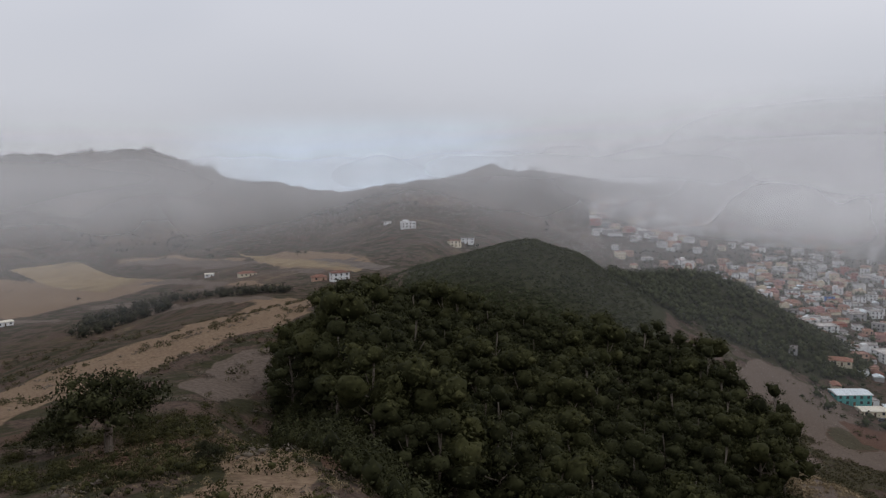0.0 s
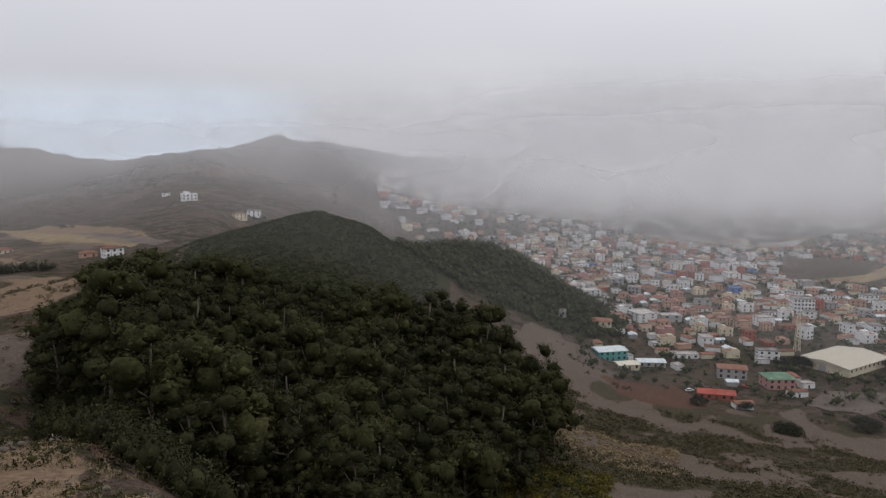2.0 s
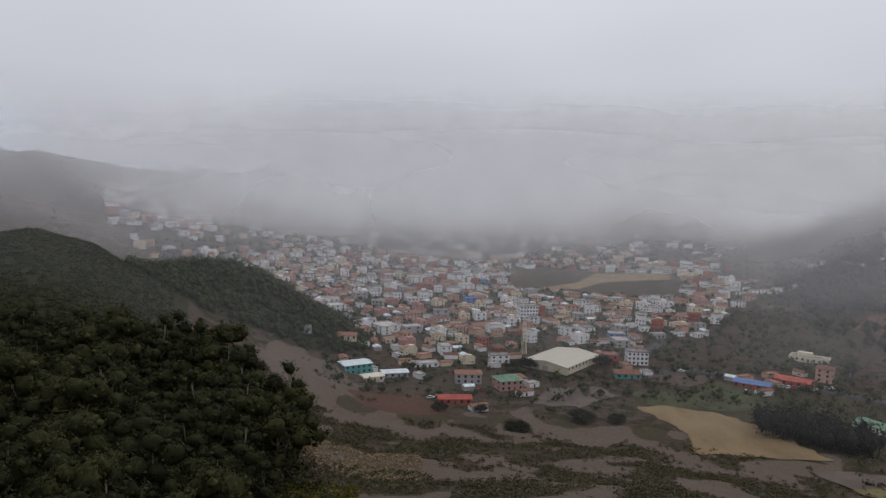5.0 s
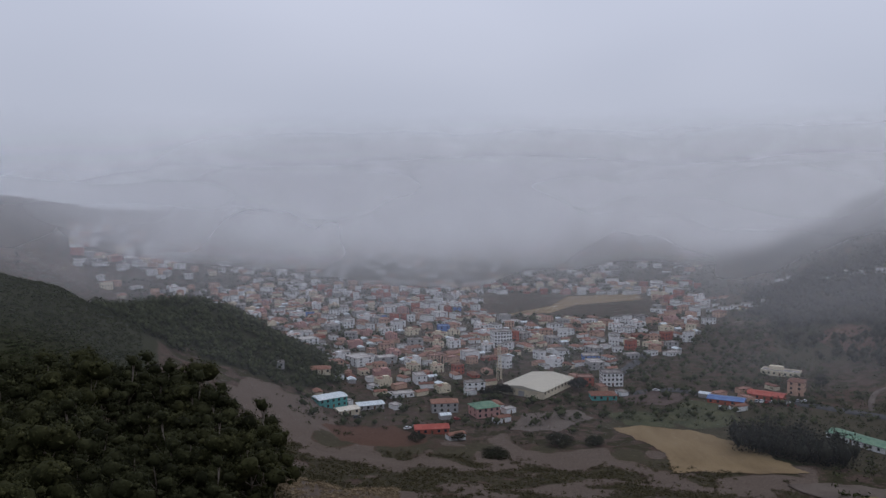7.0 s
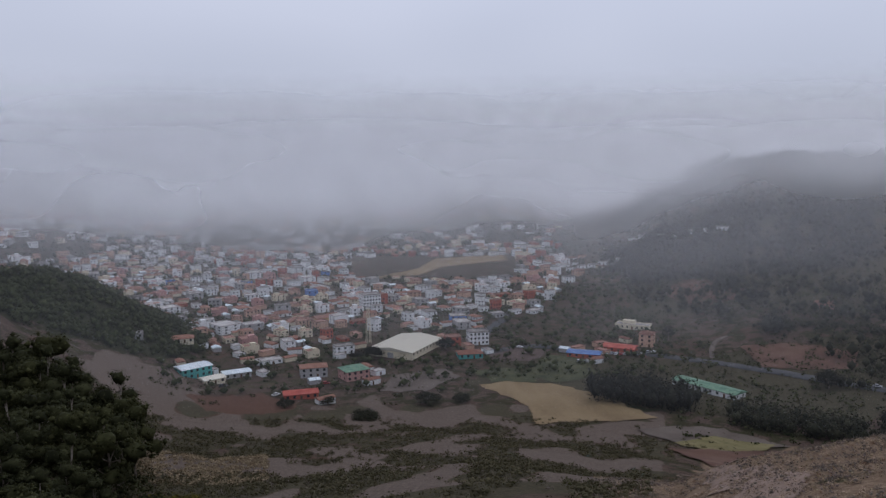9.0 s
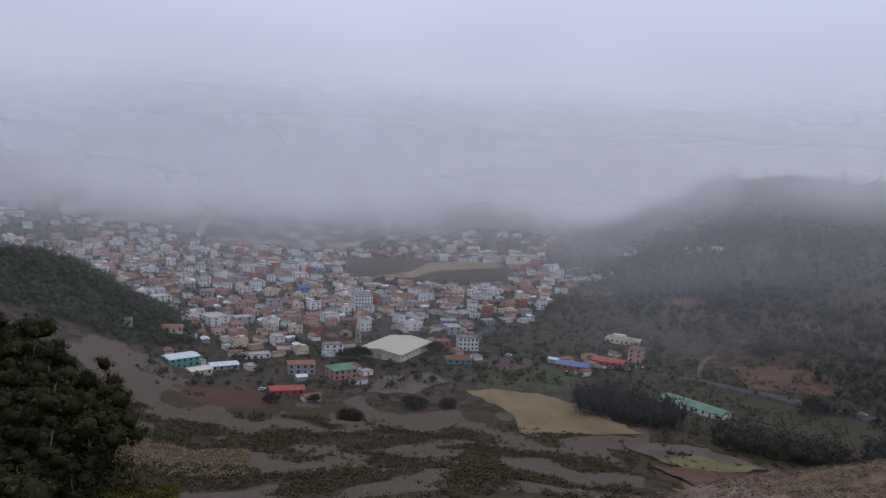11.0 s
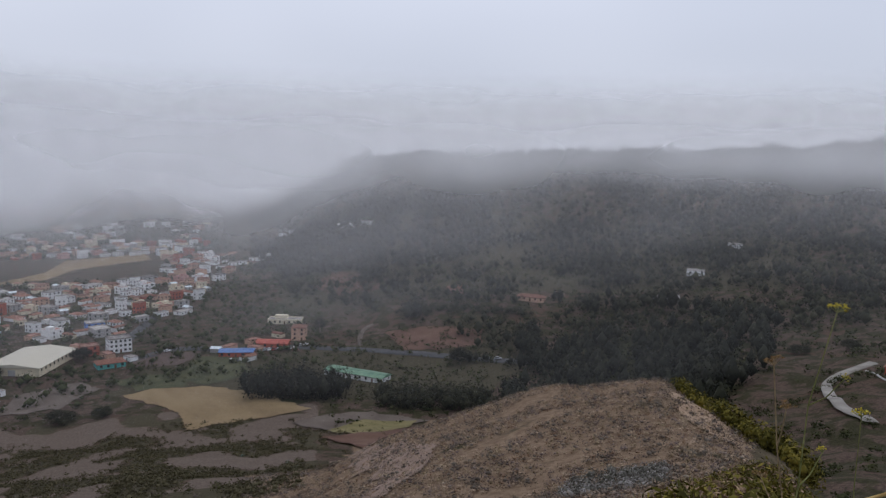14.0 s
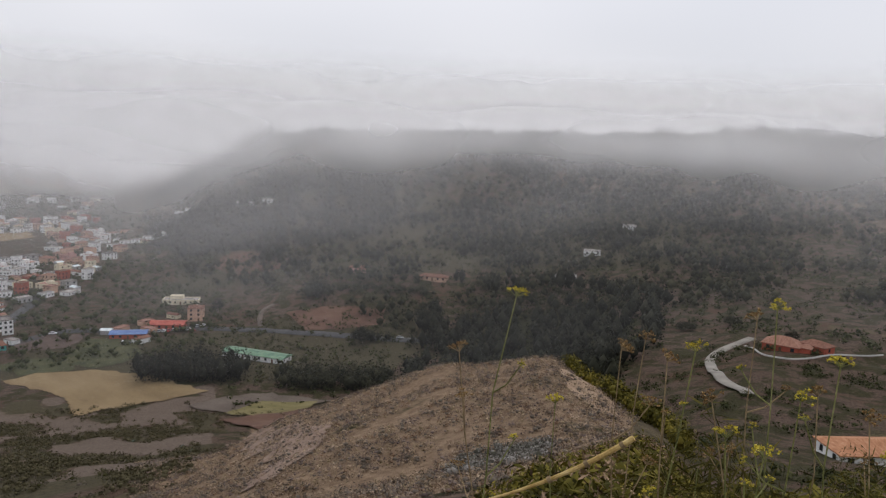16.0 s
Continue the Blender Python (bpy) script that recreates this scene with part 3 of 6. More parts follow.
# ---- mist: thin banks hanging across the valley, under the cloud base ----
def mist_bank(radius, strength, top, low, high, west, thin):
    az = np.radians(np.arange(-110, 110.5, 0.75))
    zs = np.linspace(-150, radius * 0.15, 48) + EYE
    A, Z = np.meshgrid(az, zs, indexing="ij")
    R = radius * (1 + 0.04 * np.sin(A * 5 + radius)) + (Z - EYE) * 0.12
    X, Y = R * np.sin(A), R * np.cos(A)
    n = len(zs)
    i, j = np.meshgrid(np.arange(len(az) - 1), np.arange(n - 1), indexing="ij")
    F = np.stack([i * n + j, (i + 1) * n + j, (i + 1) * n + j + 1, i * n + j + 1], -1).reshape(-1, 4)
    ob = mesh_object("mist", np.stack([X, Y, Z], -1).reshape(-1, 3).tolist(), F.tolist(), mist_material("mist", strength, top, low, high, west, radius, thin), smooth=True)
    over = np.clip((Z - height(X, Y)) / (14 + radius * 0.03), 0, 1).astype(np.float32)
    ob.data.attributes.new("above_land", "FLOAT", "POINT").data.foreach_set("value", over.ravel())
    return tagged(ob, "thin grey bank of drifting mist over the valley", "mist", kind="structure")


for row in MISTS:
    mist_bank(*row)
# ---- plants ----
def quick_mesh(name, verts, quads, material, tris=None):
    me = bpy.data.meshes.new(name)
    nv, nq, nt = len(verts), len(quads), 0 if tris is None else len(tris)
    me.vertices.add(nv)
    me.vertices.foreach_set("co", np.ascontiguousarray(verts, np.float32).ravel())
    idx = np.asarray(quads, np.int32).ravel()
    starts = np.arange(nq, dtype=np.int32) * 4
    if nt:
        starts = np.concatenate([starts, nq * 4 + np.arange(nt, dtype=np.int32) * 3])
        idx = np.concatenate([idx, np.asarray(tris, np.int32).ravel()])
    me.loops.add(len(idx))
    me.loops.foreach_set("vertex_index", idx)
    me.polygons.add(nq + nt)
    me.polygons.foreach_set("loop_start", starts)
    me.materials.append(material)
    me.update(calc_edges=True)
    me.validate()
    return me


OCTA = np.array([(1, 0, 0), (-1, 0, 0), (0, 1, 0), (0, -1, 0), (0, 0, 1), (0, 0, -1)], float)
OCTA_F = np.array([(0, 2, 4), (2, 1, 4), (1, 3, 4), (3, 0, 4), (2, 0, 5), (1, 2, 5), (3, 1, 5), (0, 3, 5)])


def ball():
    bm = bmesh.new()
    bmesh.ops.create_icosphere(bm, subdivisions=2, radius=1.0)
    v, f = np.array([tuple(q.co) for q in bm.verts]), np.array([[q.index for q in g.verts] for g in bm.faces])
    bm.free()
    return v, f


BALL, BALL_F = ball()


def leaf_clumps(rng, c, r, tall, leaves, leaf, core=0.5, slim=0.55, droop=0.0, up=0.0, shell=0.72, round_core=False):
    """Leaves set round many clumps: centres c, radii r, tall the ratio of height to width; leaf the leaf's length over the radius."""
    n = len(c)
    v = rng.normal(size=(n, leaves, 3)) + np.array([0, 0, up])
    v /= np.linalg.norm(v, axis=2, keepdims=True)
    lump = 1 + 0.22 * np.sin(v[:, :, :1] * 4 + rng.uniform(0, 6, (n, 1, 1))) * np.cos(v[:, :, 2:] * 5 + rng.uniform(0, 6, (n, 1, 1)))
    scale = np.stack([np.ones(n), np.ones(n), tall * np.ones(n)], -1)[:, None, :] * r[:, None, None]
    p = c[:, None, :] + v * scale * lump * rng.uniform(shell, 1.08, (n, leaves, 1))
    t = rng.normal(size=(n, leaves, 3)) * 0.8 + np.array([0, 0, -droop])
    t -= v * (t * v).sum(2, keepdims=True) * 0.6
    t /= np.linalg.norm(t, axis=2, keepdims=True) + 1e-9
    b = np.cross(t, v + rng.normal(size=(n, leaves, 3)) * 0.35)
    b /= np.linalg.norm(b, axis=2, keepdims=True) + 1e-9
    s = (leaf * r[:, None, None]) * rng.uniform(0.6, 1.3, (n, leaves, 1))
    t, b = t * s * 0.5, b * s * 0.5 * slim
    V = np.stack([p - t, p + b, p + t, p - b], 2).reshape(-1, 3)
    Q = np.arange(len(V)).reshape(-1, 4)
    T = None
    if core:
        solid, solid_f = (BALL, BALL_F) if round_core else (OCTA, OCTA_F)
        k = solid[None] * scale * core
        k = k * rng.uniform(0.65, 1.15, (n, len(solid), 1))
        base = len(V)
        V = np.vstack([V, (c[:, None, :] + k).reshape(-1, 3)])
        T = (solid_f[None] + (np.arange(n) * len(solid))[:, None, None] + base).reshape(-1, 3)
    return V, Q, T


def stuff(name, label, category, rng, pts, r, tall, leaves, leaf, material, core=0.45, sink=0.25, slim=0.55):
    """Many plants that nobody could count, as one object."""
    pts = np.asarray(pts, float)
    c = np.column_stack([pts[:, 0], pts[:, 1], height(pts[:, 0], pts[:, 1]) + r * tall * (1 - sink)])
    V, Q, T = leaf_clumps(rng, c, r, tall, leaves, leaf, core, slim)
    return tagged(new(name, quick_mesh(name, V, Q, material, T)), label, category, kind="stuff")


def scatter(rng, n, az0, az1, d0, d1, keep=None):
    """Random points of a sector of the land, even over its area."""
    a = np.radians(rng.uniform(az0, az1, n))
    d = np.sqrt(rng.uniform(d0 * d0, d1 * d1, n))
    x, y = d * np.sin(a), d * np.cos(a)
    if keep is not None:
        k = keep(np.degrees(a), d, x, y)
        x, y = x[k], y[k]
    return np.column_stack([x, y])


def tube(bm, pts, radii, sides=6):
    rings = []
    for i, p in enumerate(pts):
        p = Vector(p)
        q = Vector(pts[min(i + 1, len(pts) - 1)]) - Vector(pts[max(i - 1, 0)])
        m = q.to_track_quat("Z", "Y").to_matrix()
        rings.append([bm.verts.new(p + m @ Vector((math.cos(k * 2 * math.pi / sides) * radii[i], math.sin(k * 2 * math.pi / sides) * radii[i], 0))) for k in range(sides)])
    for a, b in zip(rings, rings[1:]):
        for k in range(sides):
            bm.faces.new((a[k], a[(k + 1) % sides], b[(k + 1) % sides], b[k]))
    bm.faces.new(rings[0][::-1])
    bm.faces.new(rings[-1])


def eucalyptus(seed, tall, material, label, low=False):
    """A tall tree: pale trunk that forks, and a crown of rounded tufts piled up with dark gaps between; low crowns reach the ground."""
    rng = np.random.RandomState(seed)
    ob = new("eucalyptus_tree")
    bm = bmesh.new()
    lean = rng.normal(0, 0.05, 2)
    pts = [(lean[0] * z * 1.2 + 0.25 * math.sin(z * 0.4 + seed), lean[1] * z * 1.2 + 0.2 * math.cos(z * 0.5 + seed), z) for z in np.linspace(-0.6, tall * 0.82, 7)]
    tube(bm, pts, np.linspace(0.26, 0.08, 7))
    tufts, sizes = [], []
    count = 10 if low else 8
    for k in range(count):
        f = 0.88 if k == 0 else (0.84 - (0.72 if low else 0.5) * k / count) * rng.uniform(0.92, 1.08)
        z = tall * f
        i = np.interp(min(z * 0.8, tall * 0.8), [p[2] for p in pts], range(7))
        p0 = Vector(pts[int(i)])
        a = k * 2.4 + rng.uniform(-0.5, 0.5)
        out = (0.9 + 2.6 * math.sin(min(1, (1 - f) * 1.7) * 1.5)) * rng.uniform(0.6, 1.15) if k else 0.2
        p1 = Vector((p0.x + math.cos(a) * out, p0.y + math.sin(a) * out, z))
        tube(bm, [p0, p0.lerp(p1, 0.5) + Vector((0, 0, -0.25)), p1], [0.1, 0.07, 0.03], 4)
        tufts.append(p1)
        sizes.append(rng.uniform(1.25, 2.1) * (1.12 if k else 1.0))
    part("trunk", bm, M_BARK, ob, "pale peeling trunk with bare limbs")
    c = np.array([tuple(t) for t in tufts])
    # smaller sprays on the shoulders of each tuft
    r = np.array(sizes)
    way = rng.normal(size=(4 * count, 3)) + np.array([0, 0, 0.3])
    way /= np.linalg.norm(way, axis=1, keepdims=True)
    c2 = np.repeat(c, 4, 0) + way * np.repeat(r, 4)[:, None] * np.array([0.95, 0.95, 0.85])
    V, Q, T = leaf_clumps(rng, c, r, 0.95, 120, 0.2, 0.72, 0.6, droop=0.5, up=0.3, shell=0.75, round_core=True)
    V2, Q2, T2 = leaf_clumps(rng, c2, np.repeat(r, 4) * rng.uniform(0.3, 0.62, 4 * count), 0.9, 44, 0.3, 0.6, 0.5, droop=0.6, up=0.3, shell=0.7)
    Q, T = np.vstack([Q, Q2 + len(V)]), np.vstack([T, T2 + len(V)])
    V = np.vstack([V, V2])
    crown = new("crown", quick_mesh("crown", V, Q, material, T))
    crown.parent = ob
    return tagged(ob, label, "tree", "eucalyptus grove on the knoll")


L_DARK = "tall dark green eucalyptus tree in a dense grove"
L_OLIVE = "tall eucalyptus tree with olive-green new leaves"


def broad_tree(label, width, tall, material, seed=0, group=""):
    """A spreading tree: short forked trunk and a wide crown of many clumps with gaps."""
    rng = np.random.RandomState(500 + seed)
    ob = new("broad_tree")
    bm = bmesh.new()
    tube(bm, [(0, 0, -0.6), (0.1, 0, tall * 0.2), (0.15, 0.1, tall * 0.42)], [0.05 * tall, 0.04 * tall, 0.025 * tall])
    c, r = [], []
    for k in range(26):
        a, q = k * 2.4, math.sqrt((k + 0.5) / 26)
        z = tall * (0.2 + 0.6 * math.sqrt(max(0, 1 - q * q * 0.85)) * rng.uniform(0.35, 1.0))
        p = (math.cos(a) * q * width * 0.42, math.sin(a) * q * width * 0.42, z)
        c.append(p)
        r.append(rng.uniform(0.1, 0.18) * width)
        if k % 4 == 0:
            tube(bm, [(0.1, 0.05, tall * 0.3), (p[0] * 0.5, p[1] * 0.5, tall * 0.42), p], [0.025 * tall, 0.017 * tall, 0.006 * tall], 5)
    part("trunk", bm, M_BARK, ob)
    V, Q, T = leaf_clumps(rng, np.array(c), np.array(r), 0.75, 230, 0.22, 0.5, 0.6)
    crown = new("crown", quick_mesh("crown", V, Q, material, T))
    crown.parent = ob
    return tagged(ob, label, "tree", group)


EUCALYPTS = [eucalyptus(11 + k, 15.0, M_LEAF_OLIVE if k in (2, 7) else M_LEAF, L_OLIVE if k in (2, 7) else L_DARK, low=k > 5) for k in range(9)]


def grove():
    rng = np.random.RandomState(4)
    near = lambda a: np.interp(a, [-49, -46, -44, -42.8, -36, -28, -22, -16, -12], [128, 112, 103, 93, 86, 86, 96, 122, 165])
    far = lambda a: np.interp(a, [-49, -44, -20, -12], [165, 225, 232, 200])
    sky = lambda a: np.interp(a, [-49, -48, -44.8, -42.9, -41, -37, -32.7, -29, -23.1, -18.8, -17.3, -15.4, -13.4, -12], [-12.8, -10.8, -9.3, -7.9, -8.3, -8.8, -9.9, -10.8, -11.4, -11.8, -12.1, -13.4, -15.6, -18.5])
    put, count = [], 0
    first = list(EUCALYPTS)
    for k in range(6000):
        a = rng.uniform(-49, -12)
        d = math.sqrt(rng.uniform(84 ** 2, 232 ** 2))
        if not near(a) < d < far(a):
            continue
        x, y, z = place(a, d)
        gap = 4.6 if d > near(a) + 25 else 3.9
        if any((x - p) ** 2 + (y - q) ** 2 < gap * gap for p, q in put):
            continue
        top = EYE + d * math.tan(radians(sky(a))) - z
        h = min(rng.uniform(12, 18.5), top + rng.uniform(-1.2, 0.4))
        if d > far(a) - 22 and top > 9:
            h = min(top, 21) + rng.uniform(-1.5, 0.3)
        if h < 5:
            continue
        put.append((x, y))
        s = h / 15
        m = pose(x, y, z, 0, 0, rng.uniform(0, 360)) @ Matrix.Diagonal((s * rng.uniform(0.95, 1.2) if s < 1 else s * 1.05, s * 1.05, s, 1))
        src = EUCALYPTS[rng.randint(6, 9) if d < near(a) + 9 or a < -46 else rng.randint(7)]
        if src in first:
            first.remove(src)
            src.matrix_basis = m
        else:
            copy_thing(src, m)
        count += 1
        if count >= 290:
            break
    return put


GROVE = grove()

rng = np.random.RandomState(21)


def band(az, d, *rows):
    """True where d lies between the near and far bounds given at some bearings."""
    t = np.array(rows)
    return (d > np.interp(az, t[:, 0], t[:, 1], left=1e9, right=1e9)) & (d < np.interp(az, t[:, 0], t[:, 2], left=-1, right=-1))


# undergrowth at the foot of the grove
p = scatter(rng, 3800, -46, -8, 60, 235, lambda a, d, x, y: band(a, d, (-46, 112, 130), (-43, 95, 230), (-30, 78, 230), (-20, 70, 230), (-14, 75, 215), (-9, 70, 120)))
stuff("undergrowth", "dense green undergrowth below the eucalyptus grove", "bush", rng, p, rng.uniform(0.7, 1.7, len(p)), 0.8, 20, 0.45, M_LEAF)
p = scatter(rng, 1900, -22, -8, 62, 150)
stuff("fern_bank", "bright olive-green ferns and brambles on the slope", "bush", rng, p, rng.uniform(0.4, 1.2, len(p)), 0.8, 70, 0.28, M_BROOM)

p = scatter(rng, 800, -49.5, -38, 50, 140, lambda a, d, x, y: band(a, d, (-49.5, 104, 138), (-47, 72, 130), (-45, 56, 112), (-43, 51, 96), (-38, 50, 90)))
stuff("grove_edge", "dark leafy saplings along the grove's lower edge", "bush", rng, p, rng.uniform(0.7, 1.9, len(p)), 1.2, 150, 0.2, M_LEAF, core=0.6)

# the cone hill and the hill behind it
p = scatter(rng, 8200, -43, -21, 285, 500, lambda a, d, x, y: rng.uniform(size=len(a)) < np.interp(a, [-43, -38, -34, -21], [0.25, 0.6, 1, 1]))
stuff("hill_scrub", "dense dark green heath covering the cone-shaped hill", "bush", rng, p, rng.uniform(0.8, 1.8, len(p)), 0.55, 22, 0.42, M_CONE, core=0.55)
p = scatter(rng, 2700, -24, -6.6, 400, 640, lambda a, d, x, y: band(a, d, (-24, 460, 640), (-19, 430, 640), (-15, 440, 640), (-12, 440, 625), (-9, 465, 610), (-6.6, 500, 560)))
stuff("hill_wood", "dark wood of rounded trees covering a low hill", "wood", rng, p, rng.uniform(1.8, 4.2, len(p)), 0.95, 38, 0.34, M_CONE, core=0.68)

# wooded hillside across the valley
def wood_keep(a, d, x, y):
    f = waves(x, y, 130, 31) + 0.6 * waves(x, y, 45, 32)
    dense = np.interp(d, [440, 560, 640, 720, 1150], [0.1, -0.35, -0.1, 0.9, 1.6]) + np.interp(a, [24, 45, 50, 62, 80], [0.2, -0.1, 0.9, 0.5, 0.2])
    return (f < dense) & band(a, d, (22, 780, 1100), (25, 640, 1250), (29, 560, 1250), (34, 520, 1250), (45, 400, 1250), (60, 430, 1250), (80, 450, 1250))


p = scatter(rng, 10000, 22, 80, 400, 1250, wood_keep)
stuff("hillside_wood", "dark misty wood on the far hillside", "wood", rng, p, rng.uniform(2.4, 6.2, len(p)), 1.0, 24, 0.4, M_WOODLAND, core=0.66)
p = scatter(rng, 13000, 22, 80, 330, 980, lambda a, d, x, y: ~((a < 28) & (d < 425)) & (waves(x, y, 70, 33) + 0.6 * waves(x, y, 24, 34) > -0.45))
stuff("hillside_scrub", "low olive-green scrub on the far hillside", "bush", rng, p, rng.uniform(0.8, 2.6, len(p)), 0.7, 10, 0.7, M_HEATH)

def groves_keep(a, d, x, y):
    f = waves(x, y, 95, 35) + 0.5 * waves(x, y, 30, 36)
    band_low = band(a, d, (22.5, 780, 860), (25, 700, 850), (30, 690, 860), (36, 690, 870), (39.5, 730, 860))
    band_high = band(a, d, (44, 640, 760), (48, 600, 960), (66, 640, 960))
    return (band_low & (f > -0.9)) | (band_high & (f > 0.15)) | ((d > 520) & (a > 30) & (f > 0.75))


p = scatter(rng, 5600, 22, 66, 500, 980, groves_keep)
stuff("hill_groves", "dark groves in patches on the misty hillside", "wood", rng, p, rng.uniform(3.4, 6.8, len(p)), 1.3, 32, 0.36, M_PINE, core=0.68)

# bushes round the farm in the side valley
p = scatter(rng, 1500, 58, 82, 110, 330, lambda a, d, x, y: waves(x, y, 40, 37) + 0.6 * waves(x, y, 15, 38) > 0.25)
stuff("side_valley_scrub", "dark bushes on the slopes round the farmhouse", "bush", rng, p, rng.uniform(0.6, 1.9, len(p)), 0.75, 26, 0.45, M_HEATH)

# dark wood beyond the spur
p = scatter(rng, 1500, 41, 60, 250, 640, lambda a, d, x, y: band(a, d, (41, 350, 420), (44, 290, 560), (50, 275, 520), (57, 270, 480), (60, 350, 440)) & (waves(x, y, 60, 39) > np.interp(d, [330, 430, 560], [-0.75, 0.0, 0.6]) + rng.normal(0, 0.25, len(a))))
stuff("dark_wood", "tall dark eucalyptus wood in the side valley", "wood", rng, p, rng.uniform(3.2, 6.4, len(p)), 1.5, 60, 0.28, M_PINE, core=0.7)

# far hills over the left valley
p = scatter(rng, 3800, -70, -26, 480, 1700, lambda a, d, x, y: (waves(x, y, 210, 41) + 0.5 * waves(x, y, 60, 42) > np.interp(d, [480, 900, 1150, 1700], [1.0, 0.9, 0.1, -0.3])))
stuff("far_scrub", "scattered dark scrub on the misty hills", "bush", rng, p, rng.uniform(1.8, 4.2, len(p)), 0.8, 16, 0.55, M_WOODLAND)

# scrub on the near slopes
def slope_keep(a, d, x, y):
    f = np.where((a > -12) & (d > 120), bushy(x, y) + rng.normal(0, 0.3, len(a)), waves(x, y, 38, 51) + 0.7 * waves(x, y, 14, 52))
    return (f > 0.15) & ~band(a, d, (-46, 90, 240), (-43, 78, 240), (-12, 150, 205)) & ~((a > 22) & (d > 30) & (d < 135))


p = scatter(rng, 11000, -72, 32, 36, 345, slope_keep)
h = len(p) // 2
near = np.hypot(p[:h, 0], p[:h, 1]) < 120
for q, n, leaf in ((p[:h][near], 150, 0.17), (p[:h][~near], 40, 0.44)):
    stuff("slope_scrub", "olive-green shrubs in patches on the dry slope", "bush", rng, q, rng.uniform(0.4, 1.4, len(q)), 0.62, n, leaf, M_SCRUB if leaf < 0.3 else M_FALLOW, core=0.4)
stuff("dry_slope_scrub", "grey-brown dry shrubs on the slope", "bush", rng, p[h:], rng.uniform(0.4, 1.1, len(p) - h), 0.55, 32, 0.4, M_SPUR_GREY, core=0.45, slim=0.35)
p = scatter(rng, 620, -70, -54, 55, 105, lambda a, d, x, y: waves(x, y, 20, 61) > 0.0)
stuff("dark_bushes", "dark leafy bushes on the slope below the viewpoint", "bush", rng, p, rng.uniform(0.4, 1.2, len(p)), 0.75, 210, 0.16, M_SCRUB, core=0.45)

p = scatter(rng, 11000, -12, 26, 85, 340, lambda a, d, x, y: np.where(d > 120, bushy(x, y) - 0.1 + rng.normal(0, 0.3, len(a)), waves(x, y, 22, 57) + 0.6 * waves(x, y, 8, 58)) > 0.05)
stuff("low_scrub", "low olive-green herbs and thistles between bare soil", "bush", rng, p, rng.uniform(0.4, 1.3, len(p)), 0.6, 24, 0.4, M_FALLOW, core=0.5)
# low tufts on the bare tan bank
p = scatter(rng, 3000, -64, -43, 38, 100, lambda a, d, x, y: waves(x, y, 7, 63) > -0.2)
h = len(p) // 3
stuff("bank_tufts", "small olive tufts dotted over the bare tan bank", "bush", rng, p[:h], rng.uniform(0.15, 0.42, h), 0.6, 22, 0.6, M_SCRUB, core=0.3)
stuff("bank_grass", "thin straw grass on the bare tan bank", "grass", rng, p[h:], rng.uniform(0.12, 0.34, len(p) - h), 0.8, 18, 1.0, M_STRAW, core=0, slim=0.15)

# the spur: dry purple-brown heath
p = scatter(rng, 26000, 22, 60, 26, 140, lambda a, d, x, y: (waves(x, y, 11, 71) > -0.8) & (rng.uniform(size=len(a)) < np.interp(d, [26, 60, 95, 140], [1, 0.8, 0.55, 0.3])))
k = rng.uniform(size=len(p))
for name, label, lo, hi, r0, r1, tall, n, leaf, slim, material in (
        ("spur_heath", "dry tan heath covering the near spur", 0.0, 0.36, 0.16, 0.42, 0.6, 24, 0.5, 0.22, M_SPUR),
        ("spur_heath", "dry purple-brown twigs on the near spur", 0.36, 0.6, 0.16, 0.44, 0.6, 24, 0.5, 0.2, M_TWIG),
        ("spur_heath", "rust-brown dry herbs on the near spur", 0.6, 0.72, 0.16, 0.36, 0.6, 22, 0.5, 0.24, M_SPUR_RUST),
        ("spur_grass", "tufts of straw-coloured grass on the near spur", 0.72, 0.87, 0.14, 0.36, 0.8, 18, 0.8, 0.12, M_STRAW),
        ("spur_shrubs", "grey-green shrubs among the heath of the spur", 0.87, 1.0, 0.25, 0.62, 0.6, 40, 0.3, 0.4, M_SPUR_GREY)):
    q = p[(k >= lo) & (k < hi)]
    stuff(name, label, "grass" if material is M_STRAW else "bush", rng, q, rng.uniform(r0, r1, len(q)), tall, n, leaf, material, core=0.4, slim=slim)
# straw tussocks below the grove
p = scatter(rng, 1300, -12.5, -3, 165, 240, lambda a, d, x, y: waves(x, y, 16, 81) > -0.4)
stuff("tussocks", "pale straw tussocks on a bank below the grove", "grass", rng, p, rng.uniform(0.5, 1.1, len(p)), 0.7, 24, 0.6, M_STRAW, core=0.5, slim=0.3)
# broom hedge on the far flank of the spur
p = scatter(rng, 700, 54.0, 63.5, 54, 94, lambda a, d, x, y: band(a, d, (54.0, 84, 93), (58, 70, 86), (61.7, 60, 78), (63.5, 56, 72)))
stuff("broom_hedge", "yellow-green broom bushes along the spur's edge", "bush", rng, p, rng.uniform(0.7, 1.25, len(p)), 1.0, 70, 0.3, M_BROOM)
